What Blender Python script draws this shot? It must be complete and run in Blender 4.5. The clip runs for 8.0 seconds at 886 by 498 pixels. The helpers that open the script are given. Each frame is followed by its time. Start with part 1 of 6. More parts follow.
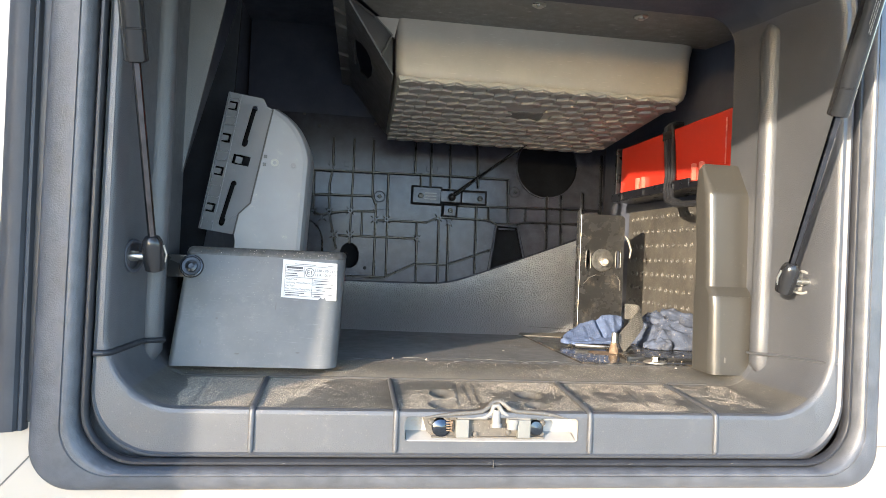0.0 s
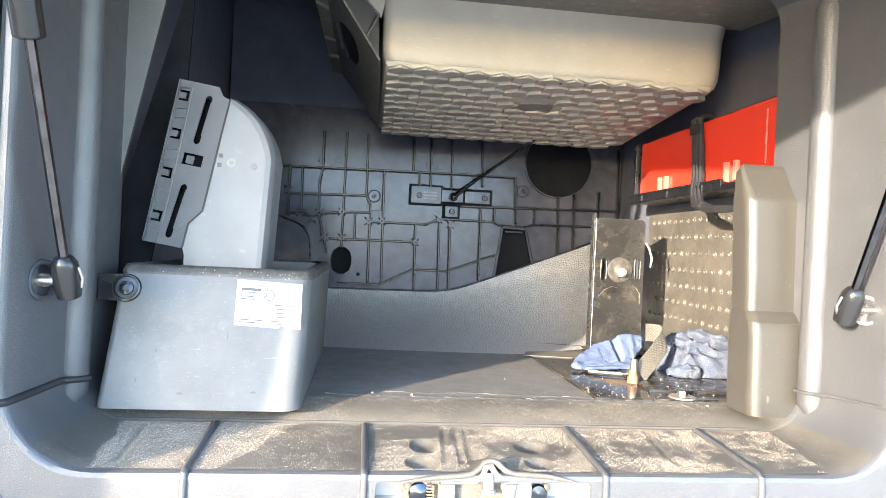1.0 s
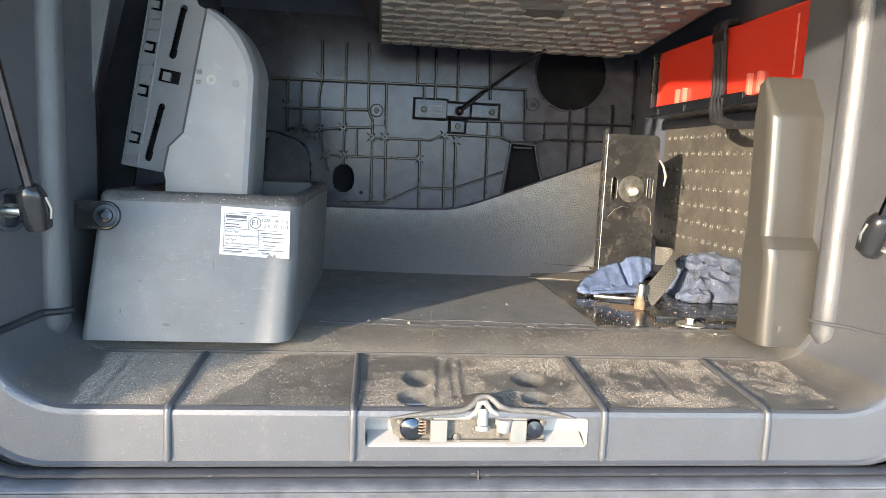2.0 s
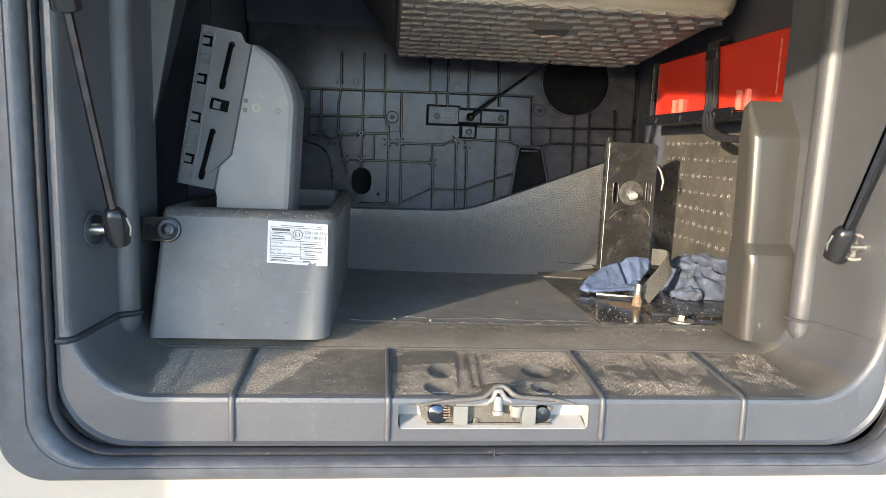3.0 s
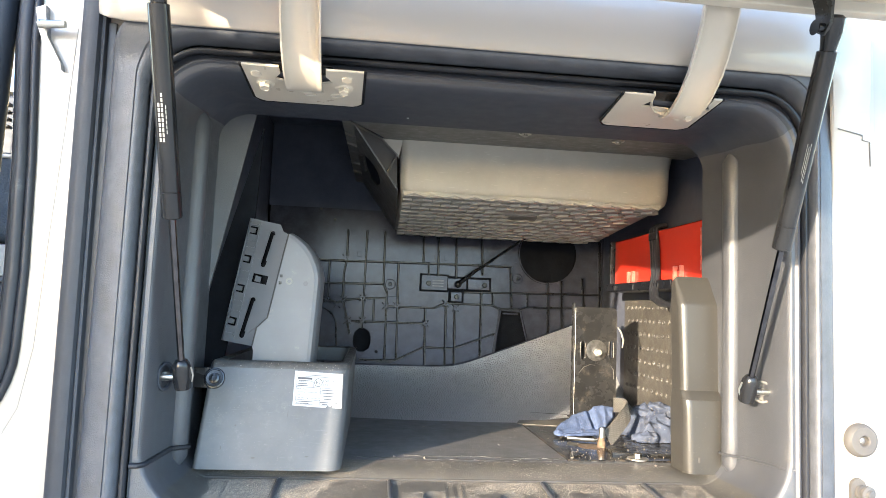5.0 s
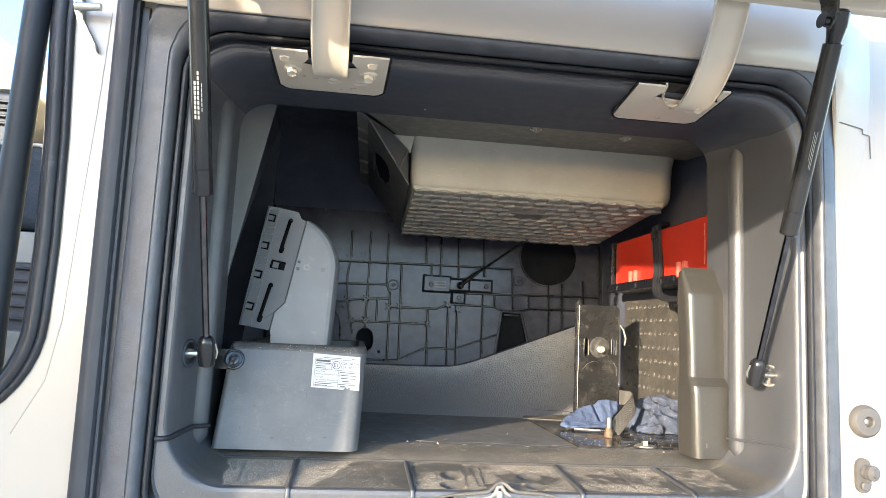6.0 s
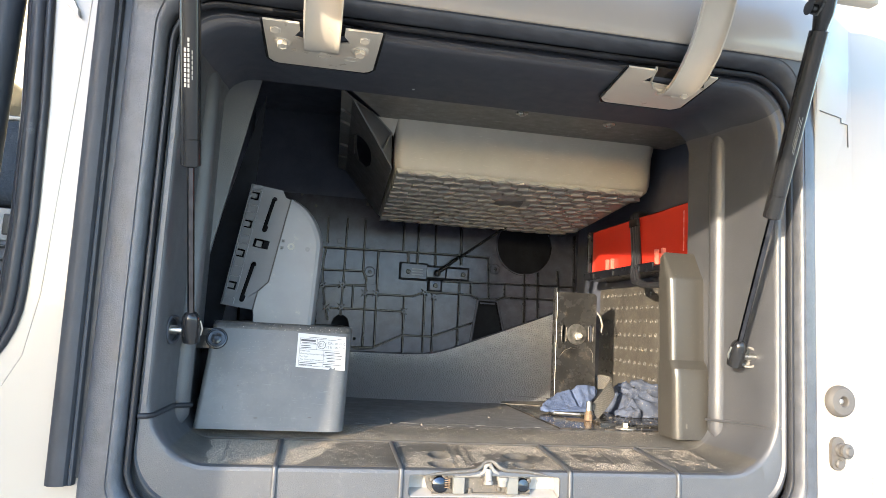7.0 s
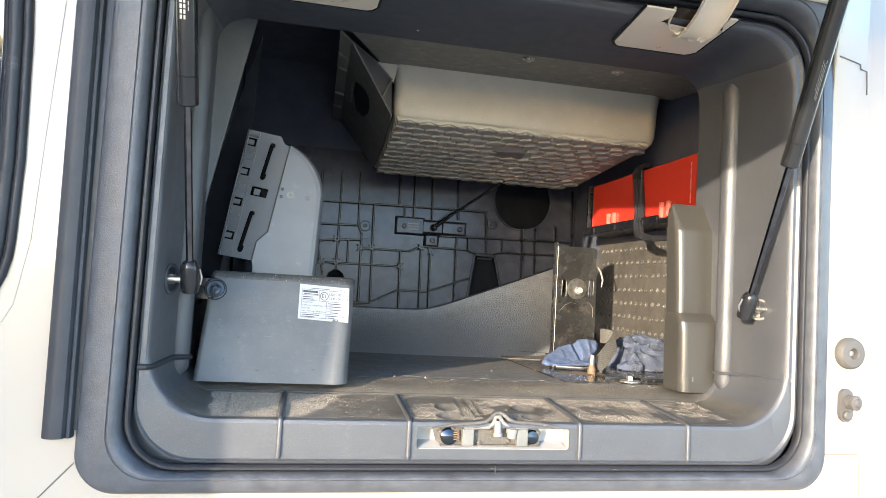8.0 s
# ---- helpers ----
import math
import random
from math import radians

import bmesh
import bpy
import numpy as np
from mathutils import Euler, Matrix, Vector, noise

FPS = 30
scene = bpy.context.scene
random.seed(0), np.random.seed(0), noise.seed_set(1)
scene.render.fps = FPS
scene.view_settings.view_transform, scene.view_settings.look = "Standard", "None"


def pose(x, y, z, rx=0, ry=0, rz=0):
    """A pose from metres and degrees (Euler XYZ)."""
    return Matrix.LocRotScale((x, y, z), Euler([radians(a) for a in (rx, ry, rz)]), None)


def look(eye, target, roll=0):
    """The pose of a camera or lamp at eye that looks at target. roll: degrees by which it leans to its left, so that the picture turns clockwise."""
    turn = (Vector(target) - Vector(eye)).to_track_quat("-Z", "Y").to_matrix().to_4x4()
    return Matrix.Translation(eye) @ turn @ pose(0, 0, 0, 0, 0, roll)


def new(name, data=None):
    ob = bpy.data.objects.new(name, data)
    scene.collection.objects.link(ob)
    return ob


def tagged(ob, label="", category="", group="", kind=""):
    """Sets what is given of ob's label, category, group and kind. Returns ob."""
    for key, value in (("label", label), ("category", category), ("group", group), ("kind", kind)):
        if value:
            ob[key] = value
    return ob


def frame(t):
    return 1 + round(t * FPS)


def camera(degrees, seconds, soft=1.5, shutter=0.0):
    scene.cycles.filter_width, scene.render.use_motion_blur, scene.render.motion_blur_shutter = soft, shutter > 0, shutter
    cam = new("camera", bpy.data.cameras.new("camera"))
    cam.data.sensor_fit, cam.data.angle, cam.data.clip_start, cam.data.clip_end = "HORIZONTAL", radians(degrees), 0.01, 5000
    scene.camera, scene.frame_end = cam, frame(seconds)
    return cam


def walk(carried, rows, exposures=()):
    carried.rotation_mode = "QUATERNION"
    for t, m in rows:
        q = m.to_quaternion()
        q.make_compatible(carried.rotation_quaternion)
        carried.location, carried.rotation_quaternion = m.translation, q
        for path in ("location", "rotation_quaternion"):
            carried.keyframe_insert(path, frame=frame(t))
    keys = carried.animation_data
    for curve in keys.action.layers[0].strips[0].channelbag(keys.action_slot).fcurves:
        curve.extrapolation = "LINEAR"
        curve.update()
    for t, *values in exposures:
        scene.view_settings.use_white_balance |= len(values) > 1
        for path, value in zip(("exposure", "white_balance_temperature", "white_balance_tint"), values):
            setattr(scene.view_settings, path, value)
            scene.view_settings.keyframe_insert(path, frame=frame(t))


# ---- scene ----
cam = camera(67.3, 8.0, 0.65)
PATH = [
    (0, (0.048, 0.072, 1.677), (0.324, 2.053, 1.701), 2.6),
    (0.5, (0.086, 0.169, 1.704), (0.339, 2.153, 1.73), 2.7),
    (1, (0.102, 0.228, 1.712), (0.338, 2.214, 1.711), 2.8),
    (1.5, (0.122, 0.27, 1.71), (0.347, 2.251, 1.558), 2.7),
    (1.7, (0.129, 0.276, 1.715), (0.345, 2.253, 1.505), 2.7),
    (2.8, (0.114, 0.208, 1.761), (0.298, 2.176, 1.452), 2.2),
    (3, (0.1, 0.173, 1.767), (0.287, 2.141, 1.463), 2.3),
    (3.5, (0.081, 0.095, 1.772), (0.261, 2.077, 1.569), 2.4),
    (4, (0.078, 0.024, 1.774), (0.259, 2.016, 1.751), 2.2),
    (4.5, (0.077, -0.027, 1.777), (0.269, 1.962, 1.87), 2.4),
    (4.7, (0.076, -0.042, 1.782), (0.273, 1.944, 1.912), 2.4),
    (6, (0.022, -0.074, 1.714), (0.263, 1.897, 1.951), 2.8),
    (6.5, (-0.016, -0.074, 1.698), (0.287, 1.888, 1.94), 3.1),
    (7, (-0.014, -0.06, 1.686), (0.334, 1.896, 1.918), 3.2),
    (7.5, (-0.019, -0.038, 1.673), (0.365, 1.916, 1.853), 3.3),
    (8, (-0.039, -0.018, 1.67), (0.36, 1.938, 1.786), 3.3),
]

EXPOSURE = [(t, 3.33 + ev, 6020, 14) for t, ev in ((0.0, 0.16), (0.5, 0.64), (1.0, 1.16), (1.3, 1.08), (1.5, 0.74), (1.7, 0.52), (2.8, -0.13), (3.5, 0.09), (4.0, 0.41), (4.5, 0.68), (4.7, 0.6), (6.0, 0.12), (6.6, 0.06), (8.0, 0.1))]
walk(cam, [(t, look(eye, target, roll)) for t, eye, target, roll in PATH], EXPOSURE)

# ---- light ----
SUN_AZ, SUN_EL = radians(222.9), radians(10.5)
world = bpy.data.worlds.new("sky")
scene.world = world
world.use_nodes = True
wn = world.node_tree
sky = wn.nodes.new("ShaderNodeTexSky")
sky.sky_type, sky.sun_disc = "NISHITA", False
sky.sun_elevation, sky.sun_rotation = SUN_EL, SUN_AZ
sky.air_density, sky.dust_density, sky.ozone_density = 1.0, 0.6, 2.2
wn.links.new(sky.outputs[0], wn.nodes["Background"].inputs[0])
wn.nodes["Background"].inputs[1].default_value = 0.15
sun = new("sun", bpy.data.lights.new("sun", "SUN"))
sun.data.energy, sun.data.angle, sun.data.color = 1.34, radians(0.6), (1.0, 0.82, 0.56)
to_sun = Vector((math.sin(SUN_AZ) * math.cos(SUN_EL), math.cos(SUN_AZ) * math.cos(SUN_EL), math.sin(SUN_EL)))
sun.matrix_world = Matrix.Translation((-3, -3, 5)) @ to_sun.to_track_quat("Z", "Y").to_matrix().to_4x4()

# ---- materials ----


def material(name, colour, rough=0.5, metal=0.0, grain=0.0, grain_size=0.002, vary=0.15, vary_size=0.05, dirt=0.0,
             dirt_colour=(0.30, 0.26, 0.20), dirt_size=0.03, coat=0.0, per_piece=0.0, scratches=0.0, rough_vary=0.12, speckle=0.0, fade=None, spec=0.5, tint=(1.0, 1.0, 1.0), pebble=False):
    """A procedural surface: base colour with two scales of variation, fine relief, dirt and worn gloss."""
    mat = bpy.data.materials.new(name)
    mat.use_nodes = True
    nt = mat.node_tree
    bsdf = nt.nodes["Principled BSDF"]
    bsdf.inputs["Metallic"].default_value = metal
    bsdf.inputs["Coat Weight"].default_value = coat
    bsdf.inputs["Specular IOR Level"].default_value = spec
    bsdf.inputs["Specular Tint"].default_value = (*tint, 1.0)
    geo = nt.nodes.new("ShaderNodeNewGeometry")
    where = geo.outputs["Position"]

    def noise_node(size, detail=4.0, rough_=0.55):
        n = nt.nodes.new("ShaderNodeTexNoise")
        n.inputs["Scale"].default_value, n.inputs["Detail"].default_value, n.inputs["Roughness"].default_value = 1.0 / size, detail, rough_
        nt.links.new(where, n.inputs["Vector"])
        return n.outputs["Fac"]

    def ramp(value, lo, hi, a=0.0, b=1.0):
        m = nt.nodes.new("ShaderNodeMapRange")
        for k, v in zip(("From Min", "From Max", "To Min", "To Max"), (lo, hi, a, b)):
            m.inputs[k].default_value = v
        nt.links.new(value, m.inputs["Value"])
        return m.outputs["Result"]

    def mix(fac, a, b, blend="MIX"):
        m = nt.nodes.new("ShaderNodeMix")
        m.data_type, m.blend_type = "RGBA", blend
        for k, v in ((0, fac), (6, a), (7, b)):
            if isinstance(v, (int, float)):
                m.inputs[k].default_value = v
            elif isinstance(v, tuple):
                m.inputs[k].default_value = (*v, 1.0)
            else:
                nt.links.new(v, m.inputs[k])
        return m.outputs[2]

    col = mix(ramp(noise_node(vary_size), 0.3, 0.7), tuple(c * (1 - vary) for c in colour), tuple(min(1, c * (1 + vary)) for c in colour))
    col = mix(ramp(noise_node(0.006, 2), 0.35, 0.65, 0.0, vary * 0.6), col, tuple(c * 0.7 for c in colour))
    if per_piece:
        info = nt.nodes.new("ShaderNodeObjectInfo")
        col = mix(ramp(info.outputs["Random"], 0, 1, 0, per_piece), col, tuple(c * 0.45 for c in colour))
    gloss = ramp(noise_node(0.02, 5), 0.3, 0.7, max(0.02, rough - rough_vary), min(1, rough + rough_vary))
    if dirt:
        spots = ramp(noise_node(dirt_size, 8, 0.7), 0.62 - 0.22 * dirt, 0.80 - 0.12 * dirt)
        fine = ramp(noise_node(0.0016, 2, 0.6), 0.45, 0.62)
        both = nt.nodes.new("ShaderNodeMath")
        both.operation = "MULTIPLY"
        nt.links.new(spots, both.inputs[0])
        nt.links.new(ramp(fine, 0, 1, 0.25, 1.0), both.inputs[1])
        if fade:
            xyz = nt.nodes.new("ShaderNodeSeparateXYZ")
            nt.links.new(where, xyz.inputs[0])
            for edge in (ramp(xyz.outputs[0], fade[0], fade[1]), ramp(xyz.outputs[0], fade[2], fade[3], 1.0, 0.0)):
                m = nt.nodes.new("ShaderNodeMath")
                m.operation = "MULTIPLY"
                nt.links.new(both.outputs[0], m.inputs[0])
                nt.links.new(edge, m.inputs[1])
                both = m
        col = mix(both.outputs[0], col, dirt_colour)
        gl = nt.nodes.new("ShaderNodeMath")
        gl.operation = "MAXIMUM"
        nt.links.new(gloss, gl.inputs[0])
        nt.links.new(ramp(both.outputs[0], 0, 1, 0.0, min(1.0, rough + 0.2)), gl.inputs[1])
        gloss = gl.outputs[0]
    if speckle:
        col = mix(ramp(noise_node(0.0022, 1, 0.4), 0.70, 0.76, 0.0, speckle), col, (0.45, 0.40, 0.33))
    if scratches:
        st = nt.nodes.new("ShaderNodeMapping")
        st.inputs["Scale"].default_value = (60, 60, 900)
        st.inputs["Rotation"].default_value = (0.3, 0.5, 0.2)
        nt.links.new(where, st.inputs["Vector"])
        n = nt.nodes.new("ShaderNodeTexNoise")
        n.inputs["Scale"].default_value = 1.0
        nt.links.new(st.outputs[0], n.inputs["Vector"])
        col = mix(ramp(n.outputs["Fac"], 0.66, 0.74, 0.0, scratches), col, tuple(min(1, c * 3 + 0.04) for c in colour))
    nt.links.new(col, bsdf.inputs["Base Color"])
    nt.links.new(gloss, bsdf.inputs["Roughness"])
    if grain:
        b = nt.nodes.new("ShaderNodeBump")
        b.inputs["Strength"].default_value, b.inputs["Distance"].default_value = grain, grain_size * 0.5
        if pebble:
            cells = nt.nodes.new("ShaderNodeTexVoronoi")
            cells.inputs["Scale"].default_value = 1.0 / grain_size
            nt.links.new(where, cells.inputs["Vector"])
            nt.links.new(ramp(cells.outputs["Distance"], 0.0, 0.8, 1.0, 0.0), b.inputs["Height"])
        else:
            nt.links.new(noise_node(grain_size, 3, 0.6), b.inputs["Height"])
        nt.links.new(b.outputs[0], bsdf.inputs["Normal"])
    return mat


LINER = material("liner_plastic", (0.0475, 0.050, 0.0565), 0.40, spec=0.66, grain=0.62, grain_size=0.0015, vary=0.06, dirt=0.06, dirt_size=0.05, dirt_colour=(0.11, 0.105, 0.095), speckle=0.10, rough_vary=0.05)
# The liner's plastic again, with the ceiling's shade put into the colour.
CEIL = material("shaded_liner_plastic", (0.041, 0.045, 0.056), 0.55, grain=0.4, grain_size=0.0016, vary=0.06, speckle=0.08, rough_vary=0.05, spec=0.3)
SILL = material("dusty_sill_plastic", (0.064, 0.061, 0.055), 0.45, grain=0.8, grain_size=0.0016, dirt=1.15, dirt_size=0.06, dirt_colour=(0.165, 0.148, 0.122), speckle=0.4, fade=(-0.19, -0.13, 0.10, 0.66), rough_vary=0.05)
FLOOR = material("rubber_floor", (0.132, 0.131, 0.128), 0.5, grain=0.5, grain_size=0.002, vary=0.16, dirt=0.55, dirt_size=0.07, dirt_colour=(0.165, 0.150, 0.128), speckle=0.28, rough_vary=0.08)
DARK = material("dark_carpet", (0.040, 0.041, 0.046), 0.95, grain=0.8, grain_size=0.004, vary=0.35)
SHEET = material("dark_side_sheet", (0.072, 0.080, 0.108), 0.5, grain=0.15, vary=0.08, rough_vary=0.05, spec=0.35)
INNER = material("inner_plastic", (0.085, 0.096, 0.125), 0.55, grain=0.15, vary=0.06, scratches=0.05, rough_vary=0.05, spec=0.4)
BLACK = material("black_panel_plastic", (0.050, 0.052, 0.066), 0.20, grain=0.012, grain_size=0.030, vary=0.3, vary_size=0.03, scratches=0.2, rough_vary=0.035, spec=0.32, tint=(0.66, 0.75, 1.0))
# Blacker than the panel: the shade along the ribs is put into the colour.
RIB = material("black_and_rib_shade", (0.006, 0.0065, 0.009), 0.30, vary=0.2, rough_vary=0.06, spec=0.35)
BULK = material("textured_bulkhead", (0.325, 0.327, 0.333), 0.32, grain=1.0, grain_size=0.0042, vary=0.12, vary_size=0.02, spec=0.7, rough_vary=0.02, pebble=True)
GREY = material("grey_plastic", (0.110, 0.114, 0.122), 0.40, spec=0.40, grain=0.12, grain_size=0.002, vary=0.06, vary_size=0.03, scratches=0.04, dirt=0.08, rough_vary=0.06)
COVER = material("heater_cover_plastic", (0.090, 0.091, 0.093), 0.44, spec=0.38, grain=0.2, grain_size=0.0015, vary=0.12, vary_size=0.045, scratches=0.16, dirt=0.18, dirt_colour=(0.15, 0.147, 0.140), speckle=0.12, rough_vary=0.05)
HOOD = material("worn_hood_plastic", (0.070, 0.066, 0.060), 0.40, grain=0.3, grain_size=0.0016, vary=0.12, dirt=0.3, dirt_colour=(0.22, 0.20, 0.17), speckle=0.3)
POST = material("post_cover_plastic", (0.038, 0.0365, 0.033), 0.35, grain=0.12, grain_size=0.0016, vary=0.02, speckle=0.10, rough_vary=0.05)
RUBBER = material("seal_rubber", (0.019, 0.020, 0.024), 0.40, grain=0.12, grain_size=0.002, vary=0.2, dirt=0.12, dirt_colour=(0.10, 0.10, 0.10), rough_vary=0.06, spec=0.3)
FLANGE = material("surround_rubber", (0.060, 0.064, 0.074), 0.42, grain=0.45, grain_size=0.0018, vary=0.25, vary_size=0.02, dirt=0.25, dirt_colour=(0.10, 0.10, 0.10), rough_vary=0.10, spec=0.5)
TRIM = material("trim_rubber", (0.034, 0.036, 0.042), 0.5, grain=0.15, vary=0.15, rough_vary=0.06, spec=0.3)
WHITE = material("white_paint", (0.362, 0.316, 0.260), 0.30, coat=0.3, vary=0.0, rough_vary=0.0)
WHITE_METAL = material("white_painted_steel", (0.46, 0.415, 0.345), 0.32, vary=0.04, rough_vary=0.05)
BEIGE = material("beige_plastic", (0.305, 0.282, 0.242), 0.42, grain=0.08, vary=0.06, scratches=0.12, dirt=0.08)
MAT_BEIGE = material("beige_scale_mat", (0.32, 0.300, 0.262), 0.55, grain=0.1, vary=0.08, per_piece=0.12)
RED = material("red_plastic", (0.43, 0.028, 0.014), 0.26, vary=0.0, rough_vary=0.0)
# Paler red for feet, line and lug: their glints painted as colour.
RED_GLINT = material("red_edge_glint", (0.50, 0.13, 0.095), 0.3, vary=0.05)
STEEL = material("zinc_steel", (0.50, 0.49, 0.45), 0.35, metal=1.0, vary=0.2, dirt=0.25, dirt_colour=(0.30, 0.22, 0.14))
CHROME = material("polished_rod", (0.085, 0.083, 0.088), 0.13, metal=1.0, rough_vary=0.1, vary=0.3, vary_size=0.02)
BLACK_METAL = material("black_painted_metal", (0.020, 0.020, 0.020), 0.26, vary=0.3, dirt=0.32, dirt_colour=(0.18, 0.155, 0.125), scratches=0.3)
STRUT = material("strut_black", (0.012, 0.0125, 0.014), 0.20, vary=0.1, rough_vary=0.06, spec=0.4)
RUST = material("rusty_bolt", (0.15, 0.10, 0.062), 0.8, grain=0.6, grain_size=0.002, vary=0.5, vary_size=0.005, dirt=0.5, dirt_size=0.008, dirt_colour=(0.28, 0.22, 0.15))
CLOTH = material("blue_terry_cloth", (0.085, 0.115, 0.200), 0.95, grain=1.0, grain_size=0.0022, vary=0.22, vary_size=0.012, dirt=0.2, speckle=0.5, spec=0.1)
CLOTH_GREY = material("grey_blue_terry_cloth", (0.067, 0.082, 0.122), 0.95, grain=1.0, grain_size=0.0022, vary=0.3, vary_size=0.015, dirt=0.5, dirt_size=0.02, dirt_colour=(0.15, 0.145, 0.14), speckle=0.6, spec=0.1)
WEBBING = material("grey_webbing", (0.070, 0.065, 0.056), 0.8, grain=0.6, grain_size=0.0012, vary=0.3, vary_size=0.004)
WEFT = material("pale_weft_threads", (0.115, 0.110, 0.100), 0.8, vary=0.3, vary_size=0.003)
DULL = material("dull_worn_steel", (0.42, 0.40, 0.37), 0.55, metal=1.0, grain=0.3, grain_size=0.004, vary=0.35, vary_size=0.008, dirt=0.4, dirt_size=0.012, dirt_colour=(0.10, 0.085, 0.07))
# The tray's beige again, darkened for the shade under the ceiling.
SHADED_BEIGE = material("shaded_beige_plastic", (0.112, 0.107, 0.096), 0.5, grain=0.3, vary=0.15, vary_size=0.02, scratches=0.4, dirt=0.3, dirt_colour=(0.09, 0.08, 0.07))
DUSTY_STEEL = material("dusty_brown_steel", (0.075, 0.066, 0.054), 0.6, grain=0.5, vary=0.35, vary_size=0.006, dirt=0.5, dirt_size=0.01, dirt_colour=(0.15, 0.12, 0.085), speckle=0.4)
PALE_STEEL = material("pale_zinc_coat", (0.165, 0.158, 0.145), 0.45, vary=0.15, vary_size=0.006, dirt=0.4, dirt_size=0.01, dirt_colour=(0.12, 0.10, 0.075))
PAPER = material("white_sticker", (0.40, 0.40, 0.395), 0.4, vary=0.03)
INK = material("black_print", (0.05, 0.05, 0.055), 0.5)
LIGHT_PRINT = material("light_print", (0.24, 0.24, 0.235), 0.5)
BUFFER = material("buffer_rubber", (0.070, 0.066, 0.062), 0.7, vary=0.12)
GROUND = material("sandy_concrete_yard", (0.50, 0.42, 0.315), 0.9, grain=0.6, grain_size=0.02, vary=0.25, vary_size=0.8)
SEAT = material("seat_fabric", (0.030, 0.038, 0.050), 0.9, grain=0.8, grain_size=0.006, vary=0.2, spec=0.1)
CREAM = material("cream_trim", (0.62, 0.56, 0.40), 0.6, vary=0.05)
DIRT = material("sand_grains", (0.27, 0.235, 0.19), 0.75, vary=0.85, vary_size=0.0022, speckle=0.6)
# Paler than the back panel, to lift the shade high in the locker.
UPPER = material("lifted_upper_lining", (0.080, 0.089, 0.118), 0.8, grain=0.3, grain_size=0.003, vary=0.15, spec=0.2)
# Near-black colour put in for cavities and gaps that are only unlit.
SHADE_BLACK = material("near_black_shade", (0.010, 0.011, 0.014), 0.95, grain=0.3, grain_size=0.004, vary=0.3, spec=0.1)
SEAM = material("dark_seam", (0.04, 0.038, 0.036), 0.8)
BODY_SEAM = material("dusty_body_joint", (0.15, 0.135, 0.115), 0.8)

# ---- mesh helpers ----
ORIGIN = {}


def thing(name, at, label, category, group="", kind=""):
    ob = new(name)
    ob.empty_display_size = 0.05
    ob.location = at
    ORIGIN[ob] = Vector(at)
    return tagged(ob, label, category, group, kind)


def finish(bm, data, mat, sharp=38):
    bmesh.ops.recalc_face_normals(bm, faces=bm.faces)
    for f in bm.faces:
        f.smooth = True
    for e in bm.edges:
        if len(e.link_faces) == 2 and e.calc_face_angle(0) > radians(sharp):
            e.smooth = False
    bm.to_mesh(data)
    bm.free()
    data.materials.append(mat)


def part(name, bm, mat, parent, label="", sharp=38):
    """One mesh under a thing or a part; the bmesh is in world metres."""
    data = bpy.data.meshes.new(name)
    o = ORIGIN[parent]
    bmesh.ops.translate(bm, verts=bm.verts, vec=-o)
    finish(bm, data, mat, sharp)
    ob = new(name, data)
    ob.parent = parent
    ORIGIN[ob] = o
    ob.modifiers.new("even_shading", "WEIGHTED_NORMAL").keep_sharp = True
    return tagged(ob, label)


def solid(name, bm, mat, label, category, kind="", group="", sharp=38):
    """A thing of one mesh, in world metres."""
    data = bpy.data.meshes.new(name)
    finish(bm, data, mat, sharp)
    ob = new(name, data)
    ob.modifiers.new("even_shading", "WEIGHTED_NORMAL").keep_sharp = True
    ORIGIN[ob] = Vector((0, 0, 0))
    return tagged(ob, label, category, group, kind)


def box(x0, x1, y0, y1, z0, z1, bevel=0.0, seg=2, bm=None):
    own = bmesh.new()
    bmesh.ops.create_cube(own, size=1.0, matrix=Matrix.LocRotScale(((x0 + x1) / 2, (y0 + y1) / 2, (z0 + z1) / 2), None, (x1 - x0, y1 - y0, z1 - z0)))
    if bevel:
        bmesh.ops.bevel(own, geom=own.edges[:], offset=bevel, segments=seg, affect="EDGES", profile=0.5)
    return merge(bm, own)


def merge(bm, own):
    if bm is None:
        return own
    data = bpy.data.meshes.new("scratch")
    own.to_mesh(data)
    own.free()
    bm.from_mesh(data)
    bpy.data.meshes.remove(data)
    return bm


def loft(loops, closed=True, caps=False, bm=None):
    """Faces between rows of points of equal count."""
    bm = bm or bmesh.new()
    rows = [[bm.verts.new(p) for p in loop] for loop in loops]
    n = len(rows[0])
    for a, b in zip(rows, rows[1:]):
        for i in range(n if closed else n - 1):
            j = (i + 1) % n
            bm.faces.new((a[i], a[j], b[j], b[i]))
    if caps:
        bm.faces.new(rows[0])
        bm.faces.new(rows[-1][::-1])
    return bm


def tube(points, radius, n=12, bm=None, caps=True, squash=1.0):
    """A round bar along points; radius is a number or one for each point."""
    pts = [Vector(p) for p in points]
    radii = radius if isinstance(radius, (list, tuple)) else [radius] * len(pts)
    loops, side = [], None
    for i, p in enumerate(pts):
        d = (pts[min(i + 1, len(pts) - 1)] - pts[max(i - 1, 0)]).normalized()
        if side is None:
            side = d.cross(Vector((0, 0, 1)) if abs(d.z) < 0.9 else Vector((1, 0, 0))).normalized()
        side = (side - d * side.dot(d)).normalized()
        up = d.cross(side)
        loops.append([p + radii[i] * (math.cos(a) * side + squash * math.sin(a) * up) for a in (2 * math.pi * k / n for k in range(n))])
    return loft(loops, True, caps, bm)


